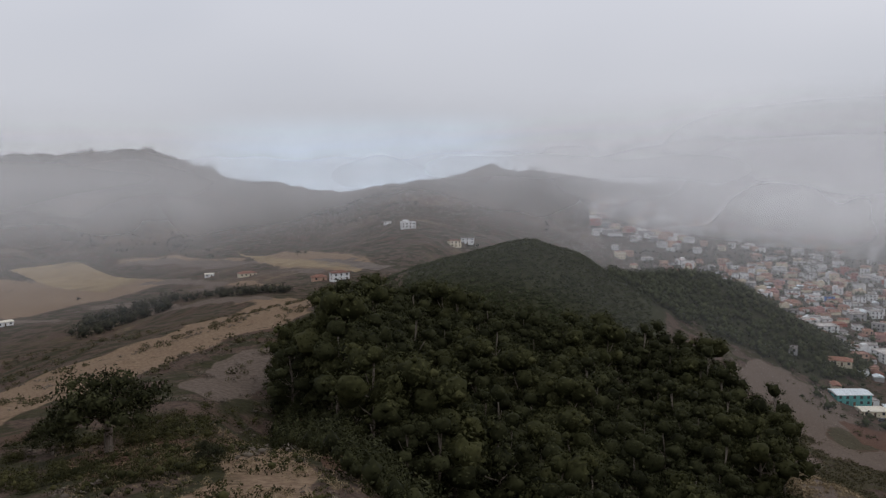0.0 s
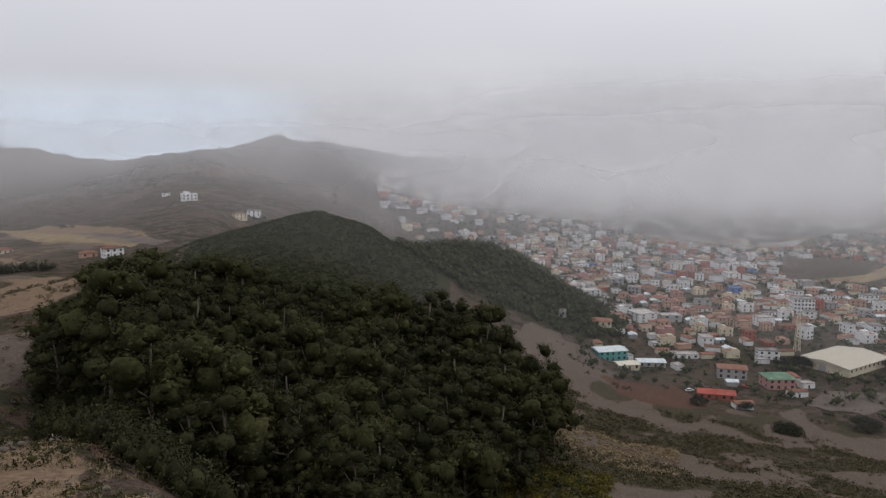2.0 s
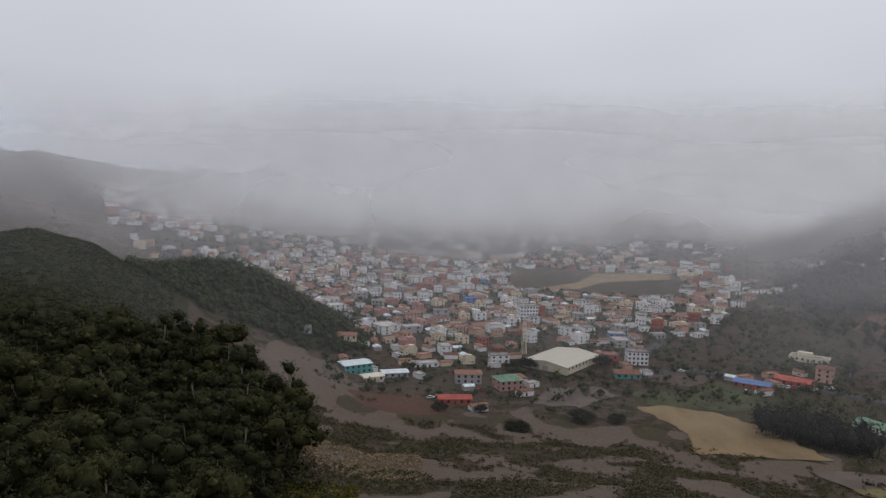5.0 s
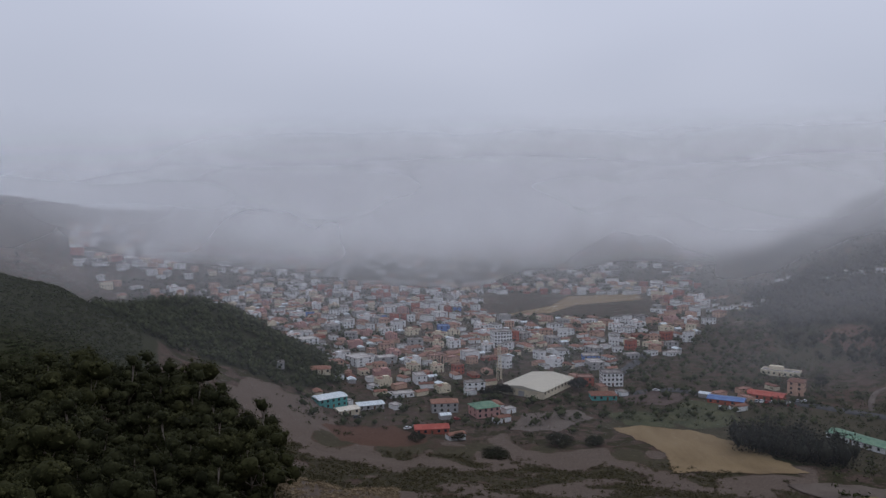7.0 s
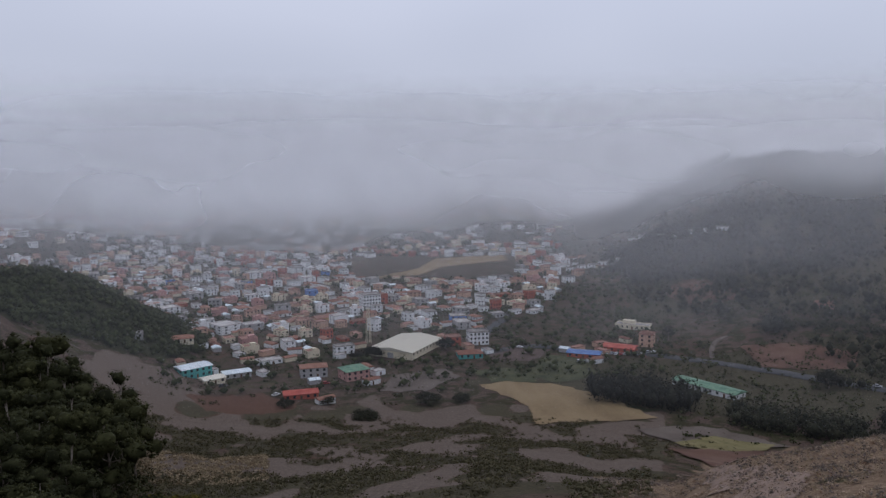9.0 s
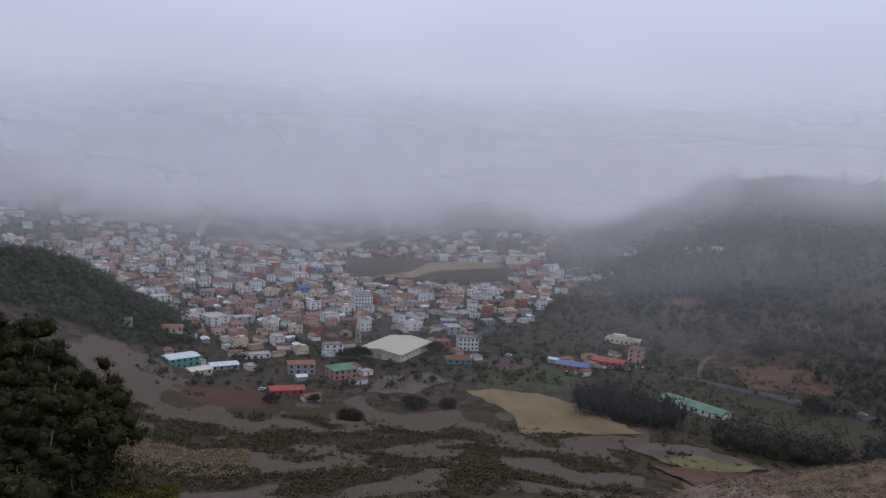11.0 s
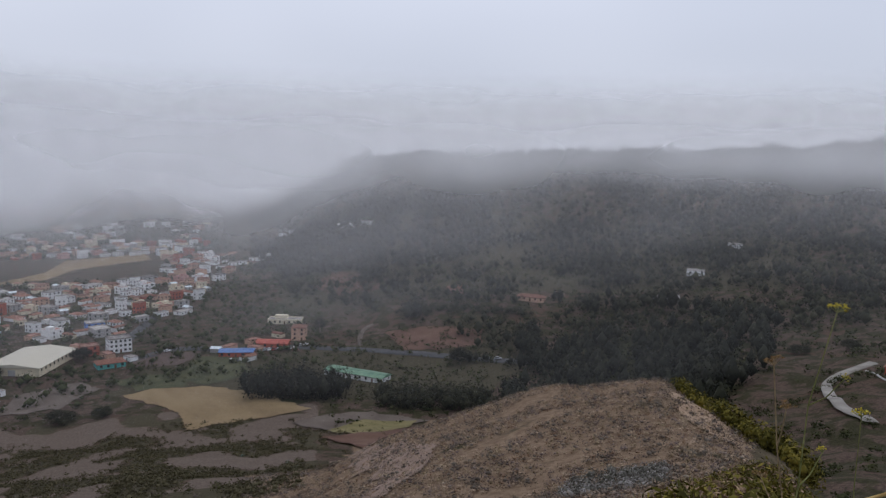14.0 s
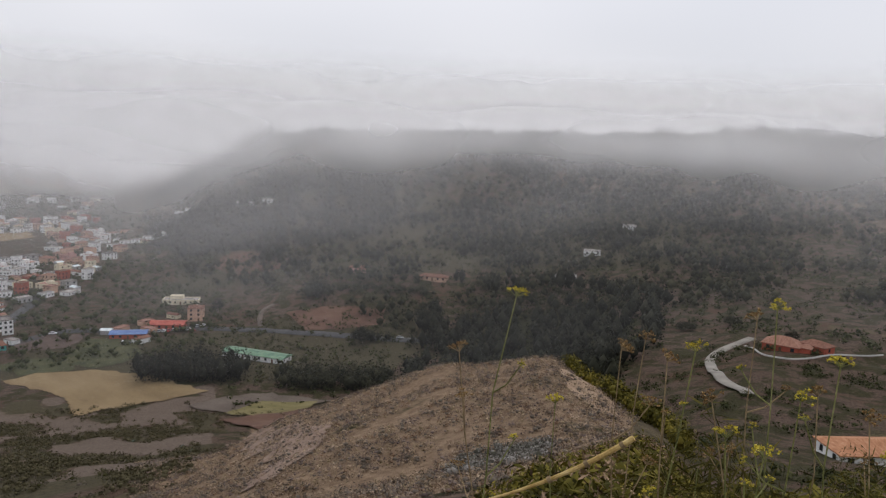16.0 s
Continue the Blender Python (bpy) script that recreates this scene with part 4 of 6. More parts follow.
# ---- fields, tracks and roads laid on the land ----
def patch(name, label, category, corners, material, lift=0.4, cell=1.0, fray=1.2, kind="structure", start=60.0):
    """A field or bare area: its corners given by bearing and fall, its edge slightly ragged."""
    poly = [ground_at(a, e, start)[:2] for a, e in corners]
    xs, ys = [p[0] for p in poly], [p[1] for p in poly]
    gx, gy = np.arange(min(xs) - 4, max(xs) + 4, cell), np.arange(min(ys) - 4, max(ys) + 4, cell)
    X, Y = np.meshgrid(gx, gy, indexing="ij")
    Z = height(X, Y) + lift
    cx, cy = X[:-1, :-1] + cell / 2, Y[:-1, :-1] + cell / 2
    cx = cx + waves(cx, cy, 14, 91) * fray
    cy = cy + waves(cx, cy, 11, 92) * fray
    inside = inside_of(poly, cx, cy)
    i, j = np.nonzero(inside)
    n = X.shape[1]
    V = np.stack([X, Y, Z], -1).reshape(-1, 3)
    F = np.stack([i * n + j, (i + 1) * n + j, (i + 1) * n + j + 1, i * n + j + 1], -1)
    used, inv = np.unique(F, return_inverse=True)
    me = quick_mesh(name, V[used], inv.reshape(-1, 4), material)
    me.polygons.foreach_set("use_smooth", [True] * len(me.polygons))
    return tagged(new(name, me), label, category, kind=kind)


def ribbon(name, label, category, points, width, material, lift=0.4, kind="structure", start=60.0):
    pts = [Vector(ground_at(a, e, start)[:2]) for a, e in points]
    fine = []
    for k in range(len(pts) - 1):
        p0, p1, p2, p3 = pts[max(k - 1, 0)], pts[k], pts[k + 1], pts[min(k + 2, len(pts) - 1)]
        for s in np.linspace(0, 1, 14, endpoint=k == len(pts) - 2):
            fine.append(0.5 * ((2 * p1) + (p2 - p0) * s + (2 * p0 - 5 * p1 + 4 * p2 - p3) * s * s + (3 * p1 - p0 - 3 * p2 + p3) * s ** 3))
    V, F = [], []
    for k, p in enumerate(fine):
        q = fine[min(k + 1, len(fine) - 1)] - fine[max(k - 1, 0)]
        side = Vector((-q.y, q.x)).normalized() * width / 2
        zc = float(height(p.x, p.y)) + lift
        for c, dz in ((p + side * 1.12, -0.5), (p + side, 0), (p - side, 0), (p - side * 1.12, -0.5)):
            V.append((c.x, c.y, max(zc, float(height(c.x, c.y)) + lift * 0.7) + dz))
    for k in range(len(fine) - 1):
        for s in range(3):
            F.append((4 * k + s, 4 * k + s + 1, 4 * k + 5 + s, 4 * k + 4 + s))
    return tagged(mesh_object(name, V, F, material, smooth=True), label, category, kind=kind)


M_WHEAT = surface("stubble", [(0.25, (0.145, 0.100, 0.049)), (0.5, (0.204, 0.143, 0.072)), (0.8, (0.255, 0.187, 0.102))], scale=0.06, fine=14, bump=0.3, stretch=(1, 0.35, 1))
M_RED_SOIL = surface("red_soil", [(0.25, (0.07, 0.036, 0.024)), (0.5, (0.105, 0.054, 0.036)), (0.8, (0.14, 0.084, 0.056))], scale=0.08, fine=16, bump=0.4)
M_DARK_SOIL = surface("dark_soil", [(0.25, (0.06, 0.042, 0.036)), (0.5, (0.09, 0.062, 0.05)), (0.8, (0.13, 0.1, 0.08))], scale=0.1, fine=16, bump=0.4)
M_PALE_SOIL = surface("pale_soil", [(0.25, (0.071, 0.054, 0.042)), (0.5, (0.109, 0.085, 0.068)), (0.8, (0.143, 0.116, 0.094))], scale=0.07, fine=14, bump=0.4)
M_CROP = surface("crop_green", [(0.25, (0.03, 0.034, 0.014)), (0.5, (0.055, 0.058, 0.024)), (0.8, (0.09, 0.086, 0.036))], scale=0.12, fine=12, bump=0.5)
M_YELLOW = surface("yellow_herbs", [(0.25, (0.09, 0.078, 0.026)), (0.5, (0.15, 0.127, 0.05)), (0.8, (0.21, 0.175, 0.085))], scale=0.12, fine=12, bump=0.5)
M_ASPHALT = surface("asphalt", [(0.25, (0.045, 0.045, 0.047)), (0.5, (0.06, 0.06, 0.062)), (0.8, (0.08, 0.079, 0.078))], scale=0.2, fine=20, bump=0.2)
M_CONCRETE = surface("track_concrete", [(0.25, (0.17, 0.155, 0.135)), (0.5, (0.25, 0.23, 0.2)), (0.8, (0.32, 0.3, 0.265))], scale=0.2, fine=10, bump=0.2)

patch("stubble_field", "golden stubble field with a dark hedge", "field", [(13.2, -17.2), (15.2, -16.9), (19, -17.0), (22.5, -17.6), (26.4, -18.9), (22, -19.5), (17.4, -19.9), (16.9, -18.6)], M_WHEAT, start=300)
patch("pale_field", "pale fallow field behind the town", "field", [(4.6, -9.4), (8.6, -9.1), (10.4, -8.5), (15.2, -8.0), (14.8, -7.6), (9.8, -7.9), (8.6, -8.6)], M_WHEAT, start=600)
patch("near_plot", "small pale plot with a yellow herb margin", "field", [(24.8, -19.9), (27.5, -19.4), (31, -19.2), (35.6, -19.8), (33.5, -20.2), (28, -20.5)], M_PALE_SOIL, lift=0.5, start=230)
patch("herb_strip", "strip of yellow herbs beside the plot", "field", [(27.6, -20.5), (30.5, -19.8), (34.5, -19.9), (33, -20.5), (29.5, -20.8)], M_YELLOW, lift=0.6, start=230)
patch("red_plot", "bare red soil below the plot", "field", [(27.5, -21.0), (33, -20.5), (36, -20.1), (35, -21.2), (30.5, -21.9)], M_RED_SOIL, lift=0.6, start=170)
patch("plot_below_hall", "brown fallow plot in front of the hall", "field", [(5.5, -17.6), (6.6, -16.4), (10.5, -16.0), (11.6, -16.6), (9, -17.6)], M_PALE_SOIL, start=330)
patch("dark_plot", "dark ploughed plot beside the main road", "field", [(12.9, -15.4), (15.5, -14.4), (18.4, -14.6), (17.2, -15.4)], M_DARK_SOIL, start=330)
patch("green_plot", "green crop field near the car park", "field", [(16.2, -16.3), (18.6, -14.9), (21.6, -15.2), (21.9, -16.4), (19, -16.9)], M_CROP, start=330)
patch("green_plot", "green crop field near the car park", "field", [(12.6, -16.2), (15.2, -15.9), (18, -16.2), (17.3, -16.9), (14, -16.9)], M_CROP, start=330)
patch("red_field", "bare red soil field on the hillside", "field", [(31.9, -13.5), (35.1, -13.0), (39.2, -13.2), (39.2, -14.3), (36, -14.7), (33.4, -14.8)], M_RED_SOIL, start=330)
patch("hill_field", "brown field high on the wooded hillside", "field", [(26.3, -10.2), (27.8, -9.1), (31.6, -9.1), (32.4, -9.9), (29.1, -11.1)], M_RED_SOIL, start=500)
patch("valley_field", "pale dry meadow in the far valley", "field", [(-65.5, -5.8), (-61, -5.7), (-57.6, -7.0), (-59.8, -7.7), (-63.5, -6.9)], M_WHEAT, start=500)
patch("valley_field", "strip of pale stubble in the far valley", "field", [(-51, -5.4), (-47, -6.2), (-42, -7.0), (-42.5, -7.3), (-48.5, -6.6)], M_WHEAT, start=500)
patch("valley_field", "strip of pale stubble in the far valley", "field", [(-46, -6.2), (-43, -6.4), (-40, -6.9), (-41, -7.2), (-44.5, -6.8)], M_PALE_SOIL, start=500)
patch("spur_path", "trodden tan soil on the spur's edge", "soil", [(52.6, -15.7), (54.0, -15.6), (56.0, -16.6), (59.0, -18.4), (58.2, -19.3), (55.5, -18.4), (54.0, -16.9)], surface("tan_soil", [(0.25, (0.2, 0.135, 0.085)), (0.5, (0.28, 0.19, 0.12)), (0.8, (0.34, 0.25, 0.17))], scale=0.5, bump=0.4), lift=0.12, cell=0.4, fray=0.8, start=30)
patch("spur_path", "pale pink soil slide on the spur", "soil", [(28, -22.2), (32, -21.4), (37, -21.3), (36, -22.6), (35, -24.5), (33.5, -26), (31.8, -25.5), (32, -23.5)], surface("pink_soil", [(0.25, (0.16, 0.108, 0.08)), (0.5, (0.21, 0.145, 0.108)), (0.8, (0.27, 0.195, 0.15))], scale=0.4, bump=0.4), lift=0.15, cell=0.5, fray=1.5, start=50)
ribbon("road", "grey asphalt valley road", "road", [(12.0, -14.6), (14.6, -12.6), (15.6, -11.8)], 7, M_ASPHALT, start=300)
ribbon("road", "grey asphalt valley road", "road", [(13.5, -14.9), (17, -14.3), (20.5, -14.5), (25, -14.5), (29, -14.7), (34, -15.0), (39, -15.3), (43, -15.4)], 8, M_ASPHALT, start=330)
ribbon("track", "narrow pale track on the hillside", "road", [(30.1, -14.5), (30.0, -13.9), (30.3, -13.3), (31, -12.9)], 3.0, M_PALE_SOIL, start=400)
ribbon("track", "pale winding concrete track to the farmhouse", "road", [(66.0, -13.1), (64.4, -14.0), (63.4, -15.0), (64.2, -16.0), (66.3, -16.9)], 3.4, M_CONCRETE, lift=0.8, start=150)
ribbon("track", "narrow footpath below the grove", "path", [(-13.7, -26.5), (-13.8, -24.2), (-15.0, -22.5), (-14.2, -21.5)], 0.9, M_PALE_SOIL, lift=0.15, start=30)

# ---- houses ----
WHITE, CREAM, PEACH, OCHRE, PINK, BLUE, TEAL, GREY = (paint(n, c) for n, c in (
    ("whitewash", (0.78, 0.78, 0.77)), ("cream_paint", (0.68, 0.6, 0.44)), ("peach_paint", (0.52, 0.33, 0.235)), ("ochre_paint", (0.58, 0.36, 0.12)),
    ("pink_paint", (0.46, 0.25, 0.22)), ("blue_paint", (0.1, 0.2, 0.5)), ("teal_paint", (0.08, 0.32, 0.3)), ("grey_render", (0.36, 0.35, 0.34))))
BRICKRED = paint("brick_red_paint", (0.36, 0.09, 0.055))
R_TILE = surface("clay_tiles", [(0.25, (0.13, 0.062, 0.044)), (0.5, (0.215, 0.098, 0.066)), (0.8, (0.31, 0.165, 0.115))], scale=0.6, fine=6, bump=0.6, stretch=(3, 1, 1), per_object=0.35)
R_ORANGE = surface("orange_clay_tiles", [(0.25, (0.27, 0.12, 0.06)), (0.5, (0.4, 0.19, 0.1)), (0.8, (0.5, 0.28, 0.17))], scale=0.6, fine=6, bump=0.6, stretch=(3, 1, 1))
R_FLAT = surface("flat_roof_screed", [(0.25, (0.15, 0.135, 0.125)), (0.5, (0.28, 0.255, 0.235)), (0.8, (0.52, 0.49, 0.46))], scale=0.25, bump=0.2, per_object=0.5)
R_TERRACOTTA = surface("terracotta_terrace", [(0.25, (0.19, 0.1, 0.075)), (0.5, (0.29, 0.155, 0.115)), (0.8, (0.4, 0.25, 0.19))], scale=0.3, bump=0.2, per_object=0.4)
R_METAL = surface("cream_sheet_roof", [(0.25, (0.55, 0.5, 0.4)), (0.5, (0.68, 0.63, 0.52)), (0.8, (0.76, 0.72, 0.62))], scale=0.2, rough=0.6, bump=0.3, stretch=(6, 0.3, 1))
R_WHITE = surface("white_sheet_roof", [(0.25, (0.5, 0.56, 0.58)), (0.5, (0.64, 0.7, 0.72)), (0.8, (0.75, 0.79, 0.8))], scale=0.2, rough=0.5, bump=0.3, stretch=(6, 0.3, 1))
R_GREEN = surface("green_sheet_roof", [(0.25, (0.07, 0.14, 0.095)), (0.5, (0.12, 0.22, 0.14)), (0.8, (0.22, 0.32, 0.21))], scale=0.3, rough=0.6, bump=0.3)
R_RED = surface("red_sheet_roof", [(0.25, (0.26, 0.045, 0.03)), (0.5, (0.36, 0.068, 0.045)), (0.8, (0.45, 0.12, 0.08))], scale=0.3, rough=0.6, bump=0.3)
R_BLUE = surface("blue_sheet_roof", [(0.25, (0.05, 0.1, 0.24)), (0.5, (0.08, 0.15, 0.34)), (0.8, (0.15, 0.24, 0.42))], scale=0.3, rough=0.5, bump=0.3)
GLASS = surface("dark_window_glass", [(0.3, (0.015, 0.017, 0.02)), (0.7, (0.04, 0.045, 0.05))], scale=0.4, rough=0.12, bump=0.0)
WOOD = surface("brown_door_wood", [(0.3, (0.07, 0.04, 0.025)), (0.7, (0.16, 0.09, 0.05))], scale=2.0, bump=0.2)


def hip_bm(w, d, z, rise, over=0.5, gable=False):
    """A pitched roof with its eaves' thickness."""
    bm = bmesh.new()
    x, y, t = w / 2 + over, d / 2 + over, 0.22
    k = 0.0 if gable else min(x, y) * 0.9
    lo = [bm.verts.new(p) for p in ((-x, -y, z), (x, -y, z), (x, y, z), (-x, y, z))]
    up = [bm.verts.new(p) for p in ((-x, -y, z + t), (x, -y, z + t), (x, y, z + t), (-x, y, z + t))]
    a, b = bm.verts.new((-x + k, 0, z + t + rise)), bm.verts.new((x - k, 0, z + t + rise))
    bm.faces.new(lo[::-1])
    for i in range(4):
        bm.faces.new((lo[i], lo[(i + 1) % 4], up[(i + 1) % 4], up[i]))
    bm.faces.new((up[0], up[1], b, a))
    bm.faces.new((up[2], up[3], a, b))
    bm.faces.new((up[1], up[2], b))
    bm.faces.new((up[3], up[0], a))
    return bm


def flat_bm(w, d, z, rim=0.7):
    """A flat roof terrace sunk inside its parapet."""
    bm = bmesh.new()
    x, y, u, v = w / 2 + 0.06, d / 2 + 0.06, w / 2 - 0.22, d / 2 - 0.22
    a = [bm.verts.new(p) for p in ((-x, -y, z), (x, -y, z), (x, y, z), (-x, y, z))]
    b = [bm.verts.new(p) for p in ((-x, -y, z + rim), (x, -y, z + rim), (x, y, z + rim), (-x, y, z + rim))]
    c = [bm.verts.new(p) for p in ((-u, -v, z + rim), (u, -v, z + rim), (u, v, z + rim), (-u, v, z + rim))]
    e = [bm.verts.new(p) for p in ((-u, -v, z + 0.1), (u, -v, z + 0.1), (u, v, z + 0.1), (-u, v, z + 0.1))]
    bm.faces.new(a[::-1])
    for p, q in ((a, b), (b, c), (c, e)):
        for i in range(4):
            bm.faces.new((p[i], p[(i + 1) % 4], q[(i + 1) % 4], q[i]))
    bm.faces.new(e)
    return bm


WINDOW_MESHES = {}


def window_mesh(w, h):
    key = (w, h)
    if key not in WINDOW_MESHES:
        bm = box_bm(-w / 2, -0.05, 0, w / 2, 0.05, h)
        me = bpy.data.meshes.new("window")
        bm.to_mesh(me)
        bm.free()
        me.materials.append(GLASS)
        WINDOW_MESHES[key] = me
    return WINDOW_MESHES[key]


def house(label, w, d, storeys, walls, roof, kind="flat", hut=False, rise=1.6, group="houses of the town", every=3.4, name="house", base=-1.2, wing=0.0, storey=2.75):
    ob = new(name)
    h = storeys * storey
    part("wall", box_bm(-w / 2, -d / 2, base, w / 2, d / 2, h), walls, ob)
    if kind == "flat":
        part("roof", flat_bm(w, d, h), roof if not hut else walls, ob)
        if hut:
            r = part("stair_hut", box_bm(-w * 0.32, d * 0.02, h + 0.1, w * 0.05, d * 0.42, h + 2.5), walls, ob)
            part("terrace", box_bm(-w / 2 + 0.23, -d / 2 + 0.23, h + 0.11, w / 2 - 0.23, d / 2 - 0.23, h + 0.16), roof, ob)
    else:
        part("roof", hip_bm(w, d, h, rise, gable=kind == "gable"), roof, ob)
    if wing:
        part("wing", box_bm(w / 2, -d / 2 + 0.8, base, w / 2 + wing, d / 2 - 1.0, 2.9), walls, ob)
        part("wing_roof", hip_bm(wing, d - 1.8, 2.9, 0.9, 0.2), R_TILE, ob).location = (w / 2 + wing / 2 + 0.21, -0.1, 0)
    n = max(1, int(w / every))
    for s in range(storeys):
        for k in range(n):
            x = (k + 0.5) * w / n - w / 2
            if s == 0 and k == n // 2:
                dm = part("door", box_bm(x - 0.55, -d / 2 - 0.05, 0, x + 0.55, -d / 2 + 0.05, 2.1), WOOD, ob)
                continue
            wd = new("window", window_mesh(1.3, 1.4))
            wd.parent, wd.location = ob, (x, -d / 2, s * storey + 0.95)
    m = max(1, int(d / (every * 1.25)))
    for s in range(storeys):
        for k in range(m):
            for sx in (-1, 1):
                if sx == 1 and wing and s == 0:
                    continue
                wd = new("window", window_mesh(1.1, 1.3))
                wd.parent, wd.matrix_basis = ob, pose(sx * w / 2, (k + 0.5) * d / m - d / 2, s * storey + 1.0, 0, 0, 90)
    return tagged(ob, label, "house" if name == "house" else name.replace("_", " "), group)


TEMPLATES = [(house(*a, **k), wt) for a, k, wt in (
    (("two-storey whitewashed house with a flat roof terrace", 11, 9, 2, WHITE, R_FLAT), {}, 5),
    (("two-storey white house with a stair hut on its terrace", 9.5, 10, 2, WHITE, R_TERRACOTTA), {"hut": True}, 4),
    (("low white house with a grey flat roof", 14, 8, 1, WHITE, R_FLAT), {}, 4),
    (("white house with a hipped clay tile roof", 12, 9, 1, WHITE, R_TILE), {"kind": "hip"}, 4),
    (("three-storey white apartment house with a flat roof", 13, 10, 3, WHITE, R_FLAT), {}, 1),
    (("two-storey cream house with a terracotta terrace", 10, 9, 2, CREAM, R_TERRACOTTA), {"hut": True}, 4),
    (("cream house with a clay tile roof and a low wing", 11, 9, 2, CREAM, R_TILE), {"kind": "hip", "wing": 5.0}, 2),
    (("two-storey peach house with a flat terracotta roof", 11, 9, 2, PEACH, R_TERRACOTTA), {}, 2.5),
    (("peach house with a hipped clay tile roof", 12, 10, 2, PEACH, R_TILE), {"kind": "hip"}, 2.5),
    (("low ochre house with a clay tile roof", 12, 8, 1, OCHRE, R_TILE), {"kind": "gable"}, 1),
    (("two-storey dusty pink house with a flat roof", 10, 10, 2, PINK, R_TERRACOTTA), {"hut": True}, 1.5),
    (("unfinished grey rendered house with a flat roof", 10, 9, 2, GREY, R_FLAT), {}, 3),
    (("low brick-red house with a red tile roof", 13, 8, 1, BRICKRED, R_TILE), {"kind": "hip"}, 3),
    (("two-storey bright blue house with a flat roof", 10, 9, 2, BLUE, R_FLAT), {}, 0.5),
)]

FOOT = [14.2, 13.8, 16.1, 15, 16.4, 13.5, 18, 14.2, 15.6, 14.4, 14.1, 13.5, 15.3, 13.5]
TAKEN = []  # ground already built on: x, y, radius


def stand(ob, az, el, turn, start=300.0, clear=10.0):
    """Stand a thing where a line of sight meets the land; turn 0 faces the viewpoint."""
    x, y, z = ground_at(az, el, start)
    ob.matrix_basis = pose(x, y, z, 0, 0, -az + turn)
    TAKEN.append((x, y, clear))
    return ob


# the large hall with a pale sheet roof
hall = new("hall")
part("wall", box_bm(-21, -15, -1, 21, 15, 4.6), CREAM, hall, "cream rendered walls")
part("roof", hip_bm(42, 30, 4.6, 2.0, 0.7, gable=True), paint("hall_roof_sheet", (0.5, 0.46, 0.37), 0.6), hall, "pale cream sheet-metal gable roof")
for k in range(9):
    wd = new("window", window_mesh(1.3, 1.4))
    wd.parent, wd.location = hall, (-18.4 + k * 4.6, -15, 2.6)
for k in range(4):
    wd = new("window", window_mesh(1.1, 1.3))
    wd.parent, wd.matrix_basis = hall, pose(21, -9 + k * 6, 2.6, 0, 0, 90)
part("door", box_bm(-21.06, -2, 0, -20.95, 2, 3.4), GREY, hall, "grey roller door")
tagged(hall, "long cream hall with a pale sheet-metal gable roof", "hall")
stand(hall, 7.6, -14.6, 62, clear=24)


def lattice_mast(tall=24.0, w=1.5):
    ob = new("lattice_mast")
    for k, (sx, sy) in enumerate(((-1, -1), (1, -1), (1, 1), (-1, 1))):
        bm = bmesh.new()
        tube(bm, [(sx * w, sy * w, -0.5), (sx * w * 0.45, sy * w * 0.45, tall)], [0.16, 0.12], 4)
        part("leg", bm, CREAM, ob)
    for k in range(9):
        z0, z1 = tall * k / 9, tall * (k + 1) / 9
        s0, s1 = w * (1 - 0.55 * k / 9), w * (1 - 0.55 * (k + 1) / 9)
        bm = bmesh.new()
        for sx, sy, tx, ty in ((-1, -1, 1, -1), (1, -1, 1, 1), (1, 1, -1, 1), (-1, 1, -1, -1)):
            tube(bm, [(sx * s0, sy * s0, z0), (tx * s1, ty * s1, z1)], [0.09, 0.09], 4)
        part("brace", bm, CREAM, ob)
    part("platform", box_bm(-1.1, -1.1, tall, 1.1, 1.1, tall + 0.3), GREY, ob)
    bm = bmesh.new()
    tube(bm, [(0, 0, tall), (0, 0, tall + 4)], [0.1, 0.05], 5)
    part("antenna", bm, GREY, ob)
    return tagged(ob, "tall cream lattice mast beside the hall", "mast")


stand(lattice_mast(), 4.75, -14.0, 20, clear=9)

